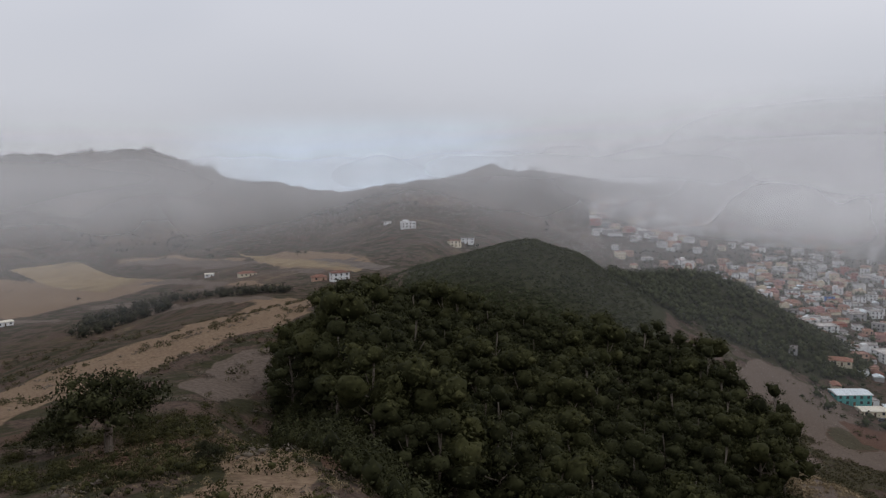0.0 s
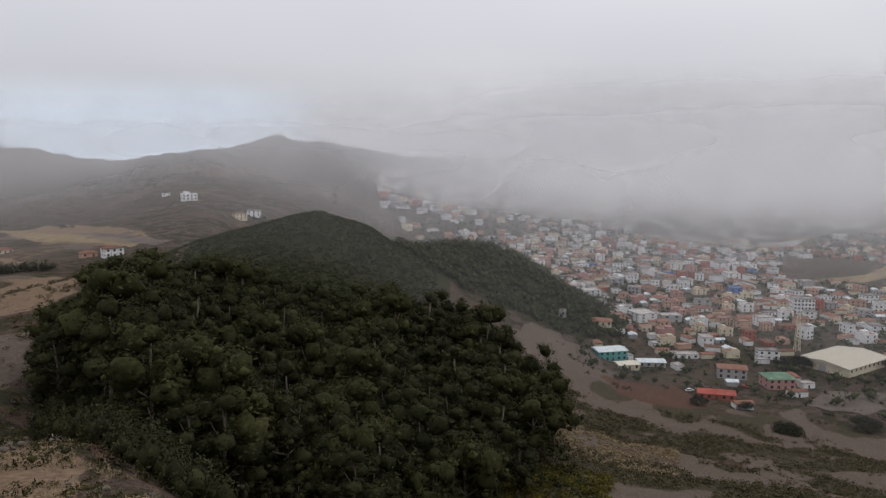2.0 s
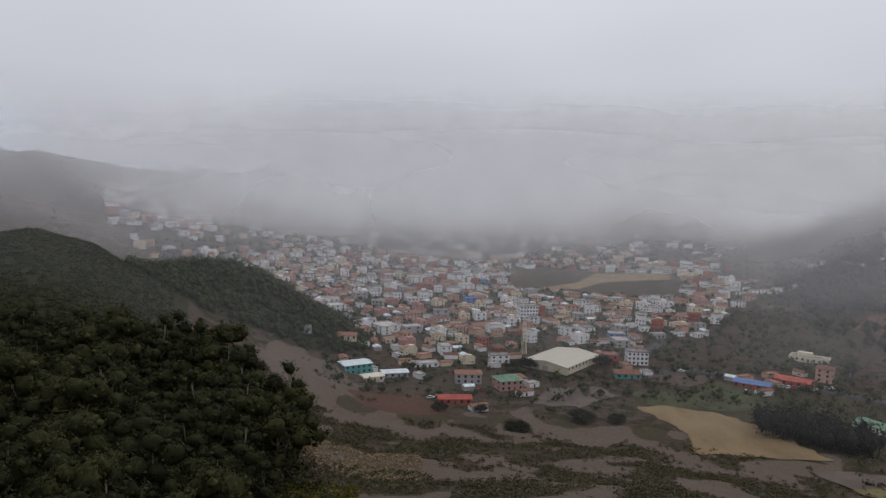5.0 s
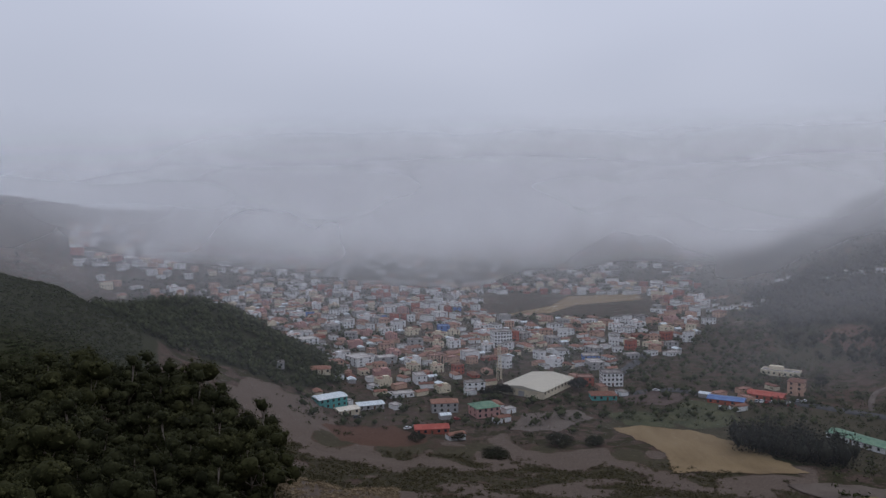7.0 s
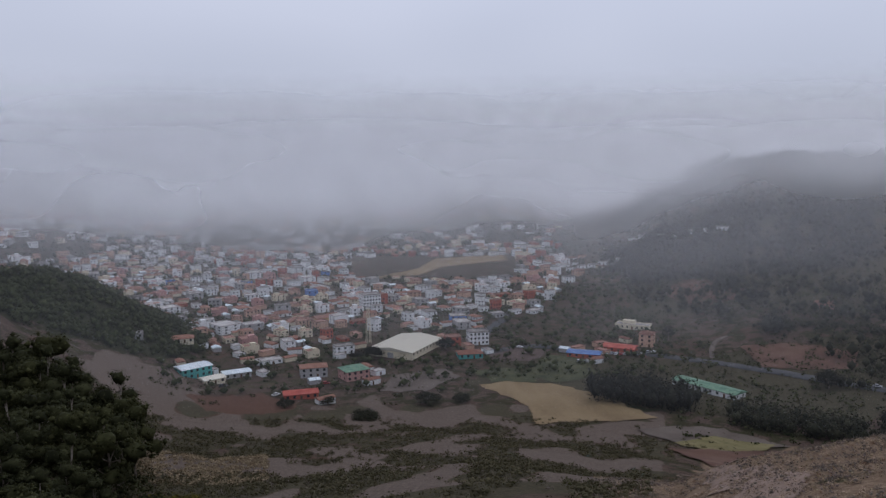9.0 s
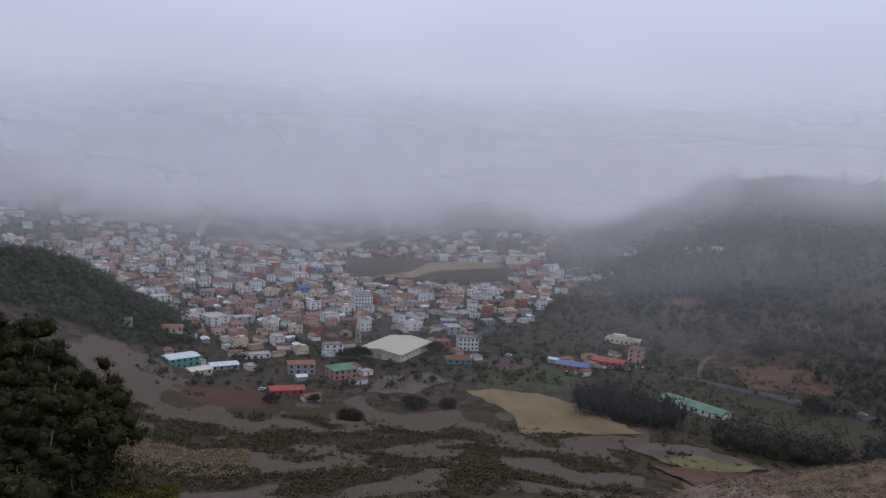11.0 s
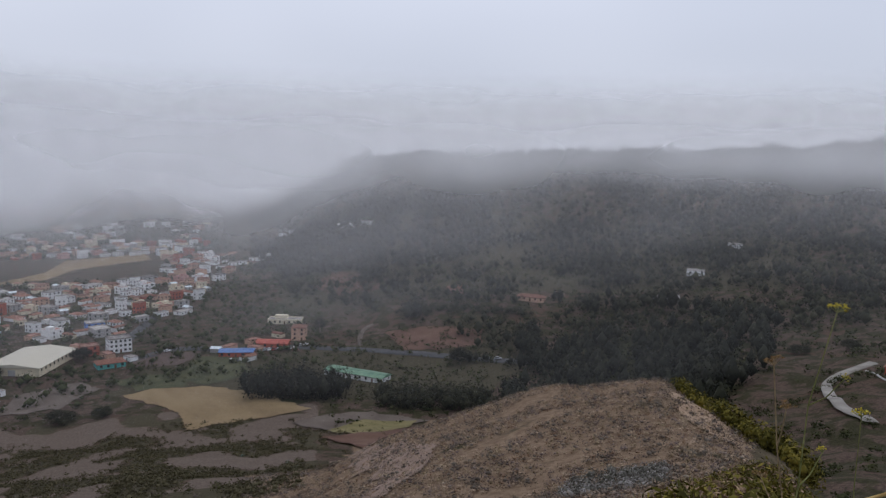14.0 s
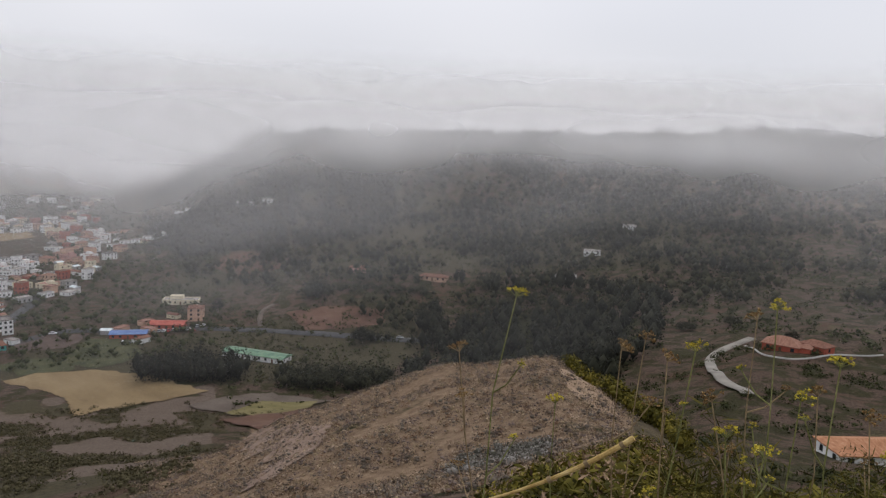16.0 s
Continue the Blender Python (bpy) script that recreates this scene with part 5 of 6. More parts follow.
LANDMARKS = [
    (house("teal workshop with a white sheet roof", 17, 11, 2, TEAL, R_WHITE, kind="gable", rise=0.8, name="workshop"), -8.0, -15.6, 24),
    (house("low cream shed with a pale sheet roof", 12, 8, 1, CREAM, R_METAL, kind="gable", rise=0.6, name="shed"), -6.7, -16.2, 24),
    (house("grey shed with a long white sheet roof", 15, 8, 1, GREY, R_WHITE, kind="gable", rise=0.6, name="shed"), -5.0, -15.9, 12),
    (house("long low shed with a bright red roof", 17, 8, 1, BRICKRED, R_RED, kind="gable", rise=1.4, name="shed"), -0.4, -17.7, 6),
    (house("house with a green hipped sheet roof", 14, 12, 2, PINK, R_GREEN, kind="hip", rise=2.2), 3.6, -16.5, 25),
    (house("grey house with a low orange tile roof", 15, 9, 2, GREY, R_TILE, kind="hip"), 0.6, -16.2, 5),
    (house("three-storey white house with rows of dark windows", 13, 11, 3, WHITE, R_FLAT, every=2.2), 13.0, -14.1, 12),
    (house("teal-green house with an orange tile roof", 15, 10, 1, TEAL, R_TILE, kind="hip"), 12.4, -15.1, 12),
    (house("red house with a flat roof beside the hall", 10, 9, 2, BRICKRED, R_TERRACOTTA), 11.1, -14.2, 10),
    (house("bright blue house with a flat roof", 12, 9, 2, BLUE, R_FLAT), 11.5, -12.6, 8),
    (house("four-storey white block with balconies", 15, 12, 4, WHITE, R_FLAT, every=2.4), 4.9, -11.4, 18),
    (house("cobalt blue house with a flat roof", 10, 10, 2, BLUE, R_BLUE), 0.6, -10.5, 10),
    (house("blue and red roadside shed with a blue roof", 20, 10, 1, BRICKRED, R_BLUE, kind="gable", rise=0.8, name="shed"), 21.0, -14.9, -8),
    (house("long roadside restaurant with a bright red roof", 20, 11, 1, BRICKRED, R_RED, kind="gable", rise=1.2, name="restaurant"), 23.6, -14.35, -12),
    (house("three-storey peach house beside the restaurant", 9, 9, 3, PEACH, R_TILE, kind="hip"), 25.5, -13.9, -10),
    (house("wide cream villa with terraces above the road", 24, 10, 1, CREAM, R_FLAT, hut=True, name="villa"), 24.5, -12.7, -10),
    (house("long white building with a green sheet roof", 22, 10, 1, WHITE, R_GREEN, kind="gable", rise=1.2), 29.0, -16.55, -32),
    (house("long white building with a green sheet roof", 16, 10, 1, WHITE, R_GREEN, kind="gable", rise=1.2), 31.1, -16.9, -32),
    (house("low pink house with a red tile roof on the hill", 17, 9, 1, PINK, R_TILE, kind="hip"), 37.3, -10.4, -10),
    (house("long low house with a red tile roof", 20, 8, 1, PEACH, R_TILE, kind="hip"), 42.8, -10.85, -15),
    (house("small white house among dark trees", 7, 6, 1, WHITE, R_FLAT), 53.0, -10.2, -10),
    (house("small white house among dark trees", 6, 6, 1, WHITE, R_FLAT), 52.0, -10.3, 20),
    (house("white hillside house in the mist", 11, 8, 2, WHITE, R_FLAT), 56.9, -6.5, 0),
    (house("white hillside house in the mist", 9, 8, 1, WHITE, R_FLAT), 55.9, -6.7, 15),
    (house("white hillside house in the mist", 12, 8, 1, WHITE, R_FLAT), 54.4, -8.3, 5),
    (house("white farmhouse with a clay tile roof", 12, 8, 2, WHITE, R_TILE, kind="hip"), -43.8, -7.8, 20),
    (house("low red house beside the white farmhouse", 10, 7, 1, PEACH, R_TILE, kind="hip"), -45.3, -7.75, 10),
    (house("low house with an orange tile roof behind trees", 14, 8, 1, CREAM, R_TILE, kind="hip"), -50.4, -7.2, 15),
    (house("small white shed in the far valley", 8, 5, 1, WHITE, R_METAL, kind="gable", rise=0.7, name="shed"), -53.0, -7.1, 0),
    (house("white house on the misty saddle", 14, 9, 2, WHITE, R_FLAT, hut=True), -38.6, -4.1, 10),
    (house("white house on the misty saddle", 8, 7, 1, WHITE, R_FLAT), -40.1, -3.8, 0),
    (house("white house behind the cone hill", 13, 9, 2, WHITE, R_FLAT), -34.2, -5.35, 0),
    (house("cream house behind the cone hill", 11, 9, 2, CREAM, R_TERRACOTTA), -35.2, -5.55, 20),
    (house("white farm shed on the valley slope", 14, 7, 1, WHITE, R_METAL, kind="gable", rise=0.8, name="shed"), -66.2, -9.3, 20),
    (house("low grey sheet-roofed hut on the bare slope", 11, 6, 1, GREY, R_FLAT, name="hut"), -11.9, -13.2, 0),
    (house("white house at the foot of the wooded hill", 16, 9, 1, WHITE, R_FLAT), -7.2, -12.0, 5),
    (house("low house with a tile roof at the wood's edge", 14, 8, 1, CREAM, R_TILE, kind="hip"), -8.7, -13.2, 0),
]
for ob, az, el, turn in LANDMARKS:
    start = 500 if el > -8 and az < 0 and az > -48 else (480 if az > 50 else 330)
    if az < -44:
        start = 380
    if -20 < az < -6 and el > -14:
        start = 470 if az < -11 else 440
    stand(ob, az, el, turn, start=start)

# the farmhouse on its walled terrace, and the roof below the track
ROW = house("low white terraced house above the valley road", 12, 7, 1, WHITE, R_FLAT, group="white houses on the hillside")
stand(ROW, 24.4, -6.4, -10, start=500)
for k, (az, el) in enumerate(((25.1, -6.2), (25.9, -6.15), (26.8, -6.2), (28.6, -5.75), (29.4, -5.65), (30.3, -5.5), (20.0, -8.7), (20.8, -8.5), (21.6, -8.4), (22.3, -8.2), (23.0, -8.05), (23.6, -7.9))):
    stand(copy_thing(ROW, Matrix.Identity(4)), az, el, -10 + 9 * math.sin(k * 2.1), start=500)
farm = house("red farmhouse with clay tile roof and white trim", 13, 10, 1, BRICKRED, R_TILE, kind="hip", rise=2.6, name="farmhouse", wing=4.0, group="farm")
stand(farm, 68.0, -13.5, -10, start=200)
farm2 = house("farm outbuilding with a red tile roof", 10, 7, 1, BRICKRED, R_TILE, kind="hip", name="outbuilding", group="farm")
stand(farm2, 70.1, -13.3, -30, start=200)
ribbon("garden_wall", "long white garden wall round the farmhouse", "wall", [(65.6, -13.75), (66.8, -14.15), (68.4, -14.2), (69.75, -13.95), (71.7, -13.4), (74.0, -13.0)], 0.4, paint("grey_white_wall", (0.4, 0.39, 0.37)), lift=1.2, start=200)
near_house = house("white house with an orange clay tile roof", 16, 9, 1, WHITE, R_ORANGE, kind="hip", name="house", group="houses below the viewpoint")
stand(near_house, 74.0, -19.5, 35, start=120)


# ---- the town: houses along loose rows ----
def town():
    rng = np.random.RandomState(77)
    weights = np.array([w for _, w in TEMPLATES], float)
    weights /= weights.sum()
    near = lambda a: np.interp(a, [-20, -15, -12, -9.5, -6, -3, 0, 2.5, 6, 10, 14, 17, 19, 21, 24], [690, 650, 590, 560, 500, 455, 415, 450, 530, 545, 530, 560, 680, 800, 850])
    fresh = [t for t, _ in TEMPLATES]
    n = 0
    for k in range(14000):
        a = rng.uniform(-20, 24)
        d = rng.uniform(400, 1010)
        if d < near(a) or (3.5 < a < 16 and 760 < d < 930):
            continue
        if a > 15 and d > 620 and a - 15 > (d - 560) / 26:
            continue
        x, y = d * math.sin(radians(a)), d * math.cos(radians(a))
        green = waves(np.array(x), np.array(y), 150, 101) + 0.5 * waves(np.array(x), np.array(y), 60, 102)
        if green > (1.1 if d < 720 else 0.55):
            continue
        i = rng.choice(len(TEMPLATES), p=weights)
        s = rng.uniform(0.8, 1.18)
        mine = 0.44 * FOOT[i] * s + 0.6
        if any((x - p) ** 2 + (y - q) ** 2 < (mine + r) ** 2 for p, q, r in TAKEN):
            continue
        if float(height(x, y)) > EYE - 118:
            continue
        TAKEN.append((x, y, mine))
        src = TEMPLATES[i][0]
        turn = 25 + rng.choice([0, 0, 90, -90, 180]) + rng.normal(0, 9)
        m = pose(x, y, float(height(x, y)), 0, 0, turn) @ Matrix.Diagonal((s, s * rng.uniform(0.8, 1.1), rng.uniform(0.8, 1.02), 1))
        if src in fresh:
            fresh.remove(src)
            src.matrix_basis = m
        else:
            copy_thing(src, m)
        n += 1
        if n >= 298:
            break
    for src in fresh:
        for o in (*src.children_recursive, src):
            bpy.data.objects.remove(o)
    return n


town()


def outhouse(label, w, d, h, walls, roof, gable):
    ob = new("outhouse")
    part("wall", box_bm(-w / 2, -d / 2, -0.8, w / 2, d / 2, h), walls, ob)
    part("roof", hip_bm(w, d, h, 0.9, 0.25, gable=True) if gable else flat_bm(w, d, h, 0.35), roof, ob)
    part("door", box_bm(-0.5, -d / 2 - 0.05, 0, 0.5, -d / 2 + 0.05, 2.0), WOOD, ob)
    return tagged(ob, label, "outhouse", "outhouses of the town")


def outhouses():
    """Low annexes, garages and sheds close to the houses."""
    rng = np.random.RandomState(123)
    kinds = [outhouse("low white garage with a flat roof", 7, 5, 2.6, WHITE, R_FLAT, False), outhouse("low annex with a clay tile roof", 8, 4.5, 2.5, CREAM, R_TILE, True), outhouse("grey block shed with a pale sheet roof", 6, 5, 2.4, GREY, R_WHITE, True), outhouse("low peach annex with a terracotta terrace", 9, 5, 2.8, PEACH, R_TERRACOTTA, False), outhouse("low white annex with a tile roof", 9, 5, 2.7, WHITE, R_TILE, True)]
    fresh, homes, n = list(kinds), list(TAKEN), 0
    for k in range(4000):
        x, y, r = homes[rng.randint(len(homes))]
        if r > 16:
            continue
        a, g = rng.uniform(0, 6.28), r + rng.uniform(4, 7)
        x, y = x + g * math.cos(a), y + g * math.sin(a)
        if any((x - p) ** 2 + (y - q) ** 2 < (t + 3.6) ** 2 for p, q, t in TAKEN) or math.hypot(x, y) > 900 or float(height(x, y)) > EYE - 119 or not -22 < math.degrees(math.atan2(x, y)) < 24:
            continue
        TAKEN.append((x, y, 4.2))
        src = kinds[rng.randint(5)]
        m = pose(x, y, float(height(x, y)), 0, 0, 25 + rng.choice([0, 90, 180, -90]) + rng.normal(0, 8))
        if src in fresh:
            fresh.remove(src)
            src.matrix_basis = m
        else:
            copy_thing(src, m)
        n += 1
        if n >= 260:
            break


outhouses()


def joined_houses(rng, label, walls, roof, n, where, size=1.0):
    """Houses too many and small to tell apart, as one mesh: walls, parapet or ridge, and rows of dark windows."""
    V, F, M = [], [], []
    for _ in range(n):
        spot_ = where()
        if spot_ is None:
            continue
        x, y, z = spot_
        w, l, h, r = size * rng.uniform(4, 7.5), size * rng.uniform(3.6, 5.5), rng.choice([3.0, 3.4, 5.6, 6.0, 8.2]), radians(25 + rng.choice([0, 90]) + rng.normal(0, 12))
        c, s = math.cos(r), math.sin(r)

        def add(pts):
            b = len(V)
            V.extend((x + u * c - v * s, y + u * s + v * c, z + q) for u, v, q in pts)
            return b

        if rng.uniform() < 0.6:
            b = add([(g * u, g * v, q) for q, g in ((-1, 1), (h, 1), (h, 1.04), (h + 0.5, 1.04)) for u, v in ((-w, -l), (w, -l), (w, l), (-w, l))])
            for lev in range(3):
                for i in range(4):
                    F.append((b + lev * 4 + i, b + lev * 4 + (i + 1) % 4, b + lev * 4 + 4 + (i + 1) % 4, b + lev * 4 + 4 + i))
                    M.append(0)
            F.append((b + 12, b + 13, b + 14, b + 15))
            M.append(1)
        else:
            b = add([(u, v, q) for q in (-1, h) for u, v in ((-w, -l), (w, -l), (w, l), (-w, l))])
            for i in range(4):
                F.append((b + i, b + (i + 1) % 4, b + 4 + (i + 1) % 4, b + 4 + i))
                M.append(0)
            o, e, t = l + 0.4, w + 0.4, h + 0.32 * l
            k = e - 0.8 * l
            b = add([(-e, -o, h), (e, -o, h), (e, o, h), (-e, o, h), (-k, 0, t), (k, 0, t)])
            F += [(b, b + 1, b + 5, b + 4), (b + 2, b + 3, b + 4, b + 5), (b + 1, b + 2, b + 5), (b + 3, b, b + 4)]
            M += [1] * 4
        for face, half, deep in ((0, w, l), (1, l, w), (2, w, l), (3, l, w)):
            for st in range(max(1, int(h / 2.8))):
                for u in np.arange(-half + 1.6, half - 1.0, 3.2):
                    q = [(u - 0.6, -deep - 0.06), (u + 0.6, -deep - 0.06)]
                    for _r in range(face):
                        q = [(-v, p) for p, v in q]
                    (a0, b0), (a1, b1) = q
                    b = add([(a0, b0, st * 2.75 + 0.9), (a1, b1, st * 2.75 + 0.9), (a1, b1, st * 2.75 + 2.2), (a0, b0, st * 2.75 + 2.2)])
                    F.append((b, b + 1, b + 2, b + 3))
                    M.append(2)
    tagged(mesh_object("distant_houses", V, F, walls, mats=[walls, roof, GLASS], face_mats=M), label, "houses", kind="stuff")


def far_town():
    """Fills the middle of the town and carries it on deep into the mist."""
    rng = np.random.RandomState(55)
    near = lambda a: np.interp(a, [-20, -15, -12, -9.5, -6, -3, 0, 2.5, 6, 10, 14, 17, 19, 21, 24], [690, 650, 590, 560, 520, 480, 450, 480, 560, 575, 560, 590, 680, 800, 850])

    def middle():
        for _ in range(60):
            a, d = rng.uniform(-20, 19), rng.uniform(450, 1020)
            if d < near(a) or (3.5 < a < 16 and 760 < d < 930) or (a > 15 and d > 620 and a - 15 > (d - 560) / 26):
                continue
            x, y, z = place(a, d)
            if z > EYE - 117 or any((x - p) ** 2 + (y - q) ** 2 < (6.2 + r) ** 2 for p, q, r in TAKEN):
                continue
            TAKEN.append((x, y, 5.2))
            return x, y, z

    def far():
        a, d = rng.uniform(-24, 19), math.sqrt(rng.uniform(960 ** 2, 1700 ** 2))
        return None if 3.5 < a < 16 and d < 990 else place(a, d)

    def west():
        for _ in range(40):
            a = rng.uniform(-25, -9)
            x, y, z = place(a, math.sqrt(rng.uniform(1080 ** 2, np.interp(a, [-25, -19, -15, -9], [1225, 1235, 2300, 2500]) ** 2)))
            if z < EYE - 45:
                return x, y, z

    for label, walls, roof, n, m in (("white houses of the town fading into the mist", WHITE, R_FLAT, 300, 90), ("peach and cream houses of the town fading into the mist", PEACH, R_TILE, 110, 50), ("cream houses of the town fading into the mist", CREAM, R_TERRACOTTA, 80, 30), ("grey houses of the town fading into the mist", GREY, R_FLAT, 80, 25), ("brick-red houses of the town fading into the mist", BRICKRED, R_TILE, 20, 40)):
        joined_houses(rng, label, walls, roof, n, far)
        joined_houses(rng, label, walls, roof, m, middle, 0.7)
        joined_houses(rng, label, walls, roof, n // 2, west, 1.25)


far_town()

# trees and gardens between the houses
rng = np.random.RandomState(88)
def not_built(a, d, x, y):
    ok = np.ones(len(a), bool)
    for p, q, r in TAKEN:
        ok &= (x - p) ** 2 + (y - q) ** 2 > (r + 1.5) ** 2
    return ok & ~((a > 3.5) & (a < 16) & (d > 770) & (d < 930)) & ~((a > 12.5) & (a < 27) & (d < 420))


p = scatter(rng, 8500, -22, 27, 395, 1350, not_built)
p = p[(height(p[:, 0], p[:, 1]) < EYE - 112)]
stuff("town_trees", "dark green garden trees between the houses", "trees", rng, p, rng.uniform(1.3, 4.4, len(p)), 0.85, 17, 0.45, M_CONE, core=0.66)
p = scatter(rng, 4200, -12, 40, 370, 700, not_built)
p = p[waves(p[:, 0], p[:, 1], 60, 35) + 0.7 * waves(p[:, 0], p[:, 1], 22, 36) > -0.1]
stuff("valley_scrub", "low bushes and hedges on the valley floor", "bush", rng, p, rng.uniform(0.6, 1.9, len(p)), 0.7, 18, 0.5, M_SCRUB)


# rows of pines and broad trees on the valley floor
def tree_row(name, label, rng, pts, lo, hi, tall, material, leaves=90):
    out = []
    for a, e, s in pts:
        x, y, z = ground_at(a, e, s)
        for _ in range(3):
            out.append((x + rng.normal(0, 3), y + rng.normal(0, 3)))
    return stuff(name, label, "trees", rng, np.array(out), rng.uniform(lo, hi, len(out)), tall, leaves, 0.3, material, core=0.65)


for back in (0.0, 0.45):
    tree_row("dark_pine_row", "row of tall dark pines beside the road", rng, [(a, -17.9 + back - (a - 21.5) * 0.05, 330) for a in np.linspace(22.1, 28.4, 14)], 3.6, 5.0, 1.8, M_PINE)
    tree_row("tree_row", "row of leafy dark trees below the road", rng, [(a, -18.7 + back - (a - 32) * 0.03, 330) for a in np.linspace(32.0, 39.6, 15)], 3.0, 4.8, 1.2, M_WOODLAND)
tree_row("tree_clump", "clump of dark trees by the road", rng, [(37.2, -15.4, 380), (38, -15.5, 380), (39, -15.6, 380), (42.3, -15.6, 380), (43.5, -15.8, 380), (45, -15.9, 380)], 2.6, 4.2, 1.3, M_PINE)
tree_row("hedge_row", "long dark hedge of trees on the hillside terrace", rng, [(a, -11.7 - 0.05 * abs(a - 38), 480) for a in np.linspace(33.2, 42.6, 26)], 2.0, 3.4, 0.9, M_WOODLAND)
tree_row("valley_grove", "dense dark grove on the far valley slope", rng, [(a, e, 290) for a in np.linspace(-61.6, -56.0, 13) for e in (-10.6 + (a + 61.6) * 0.24, -9.9 + (a + 61.6) * 0.2)], 3.0, 5.0, 1.1, M_WOODLAND)
tree_row("valley_grove", "dark trees along the far valley farm", rng, [(a, -8.6 + 0.02 * (a + 55), 300) for a in np.linspace(-55.4, -47.6, 14)], 2.6, 4.4, 0.9, M_WOODLAND)

for k, (label, az, el, start, w, h, mat) in enumerate([
        ("large dark rounded tree on the dry slope", -60.8, -18.0, 60, 12.5, 11.0, M_LEAF), ("dark bush beside the large rounded tree", -64.2, -17.6, 60, 6.0, 5.0, M_LEAF),
        ("small dark bush on the bare slope", -54.6, -19.9, 50, 2.4, 2.8, M_WOODLAND), ("dark tree beside the hall", 10.6, -14.6, 440, 13, 10, M_PINE), ("dark tree behind the cream houses", 5.0, -15.2, 440, 14, 10, M_PINE),
        ("dark tree near the hall", 3.8, -15.3, 440, 10, 8, M_PINE), ("spreading dark tree on the fallow slope", 9.2, -18.5, 330, 14, 6.5, M_WOODLAND), ("spreading dark tree on the fallow slope", 11.8, -18.4, 330, 10, 5, M_WOODLAND),
        ("spreading dark tree on the fallow slope", 4.4, -19.5, 260, 13, 4.5, M_WOODLAND), ("spreading dark tree below the red shed", -1.5, -18.3, 330, 9, 5, M_WOODLAND), ("spreading dark tree below the red shed", 1.6, -18.3, 330, 8, 5, M_WOODLAND),
        ("tall dark tree by the peach house", 27.0, -13.4, 420, 9, 12, M_PINE), ("dark tree by the road", 37.6, -15.7, 380, 14, 11, M_PINE), ("dark tree by the road", 43.0, -15.9, 380, 11, 12, M_PINE), ("dark tree beside the farm track", 64.6, -12.4, 230, 9, 6, M_WOODLAND), ("dark bush below the farmhouse wall", 61.5, -13.1, 230, 10, 5, M_WOODLAND), ("garden tree beside the farmhouse", 67.4, -13.5, 230, 5, 4, M_WOODLAND), ("garden tree beside the farmhouse", 71.6, -13.9, 230, 6, 4, M_WOODLAND), ("garden tree beside the farmhouse", 68.5, -13.0, 230, 6, 7, M_WOODLAND)]):
    stand(broad_tree(label, w, h, mat, k, "scattered trees"), az, el, 37 * k, start=start, clear=3)
# ---- parked cars by the restaurant ----
C_PAINT = {"white": paint("white_car_paint", (0.75, 0.75, 0.75), 0.3), "silver": paint("silver_car_paint", (0.4, 0.41, 0.42), 0.3), "red": paint("red_car_paint", (0.35, 0.03, 0.03), 0.3), "dark grey": paint("grey_car_paint", (0.06, 0.065, 0.07), 0.3)}
TYRE = surface("tyre_rubber", [(0.3, (0.012, 0.012, 0.012)), (0.7, (0.03, 0.03, 0.03))], scale=4, bump=0.1)


def car(colour):
    ob = new("car")
    bm = bmesh.new()
    side = [(-2.1, 0.35), (-2.15, 0.8), (-1.9, 0.95), (1.0, 0.98), (1.95, 0.82), (2.12, 0.6), (2.1, 0.35)]
    for s in (-0.85, 0.85):
        bm.faces.new([bm.verts.new((x, s, z)) for x, z in side])
    bm.verts.ensure_lookup_table()
    n = len(side)
    for i in range(n):
        j = (i + 1) % n
        bm.faces.new((bm.verts[i], bm.verts[j], bm.verts[n + j], bm.verts[n + i]))
    bmesh.ops.recalc_face_normals(bm, faces=bm.faces[:])
    part("body", bm, C_PAINT[colour], ob)
    bm = box_bm(-1.75, -0.74, 0.97, 0.85, 0.74, 1.46)
    for v in bm.verts:
        if v.co.z > 1.2:
            v.co.x = v.co.x * 0.72 - 0.12
            v.co.y *= 0.86
    part("windows", bm, GLASS, ob)
    part("roof", box_bm(-1.35, -0.62, 1.462, 0.48, 0.62, 1.5, 0.015), C_PAINT[colour], ob)
    for x in (-1.3, 1.3):
        for y in (-0.8, 0.8):
            bm = bmesh.new()
            bmesh.ops.create_cone(bm, cap_ends=True, segments=12, radius1=0.32, radius2=0.32, depth=0.2, matrix=pose(x, y, 0.32, 90))
            part("wheel", bm, TYRE, ob)
    return tagged(ob, f"{colour} parked car beside the road", "car", "parked cars")


CARS = {c: car(c) for c in C_PAINT}
rng = np.random.RandomState(9)
first = dict(CARS)
for k, (az, el, turn) in enumerate([(22.3 + 0.34 * i, -14.72 + 0.01 * i, 75) for i in range(9)] + [(25.6, -14.45, 60), (26.0, -14.4, 70), (25.2, -14.75, 20), (20.6, -15.35, 80), (21.0, -15.4, 80), (21.5, -15.3, 75), (16.2, -14.45, 10), (40.5, -15.3, 0), (14.5, -13.2, 60), (1.5, -16.9, 20), (-2.2, -17.5, 30), (-6.0, -16.6, 0), (-1.6, -17.3, 70)]):
    c = ["white", "white", "silver", "white", "red", "white", "dark grey"][k % 7]
    x, y, z = ground_at(az, el, 330)
    m = pose(x, y, z + 0.42, 0, 0, -az + turn)
    if c in first:
        first.pop(c).matrix_basis = m
    else:
        copy_thing(CARS[c], m)

# ---- plants close to the viewpoint ----
P_END = Vector((2.264, -0.529, EYE))


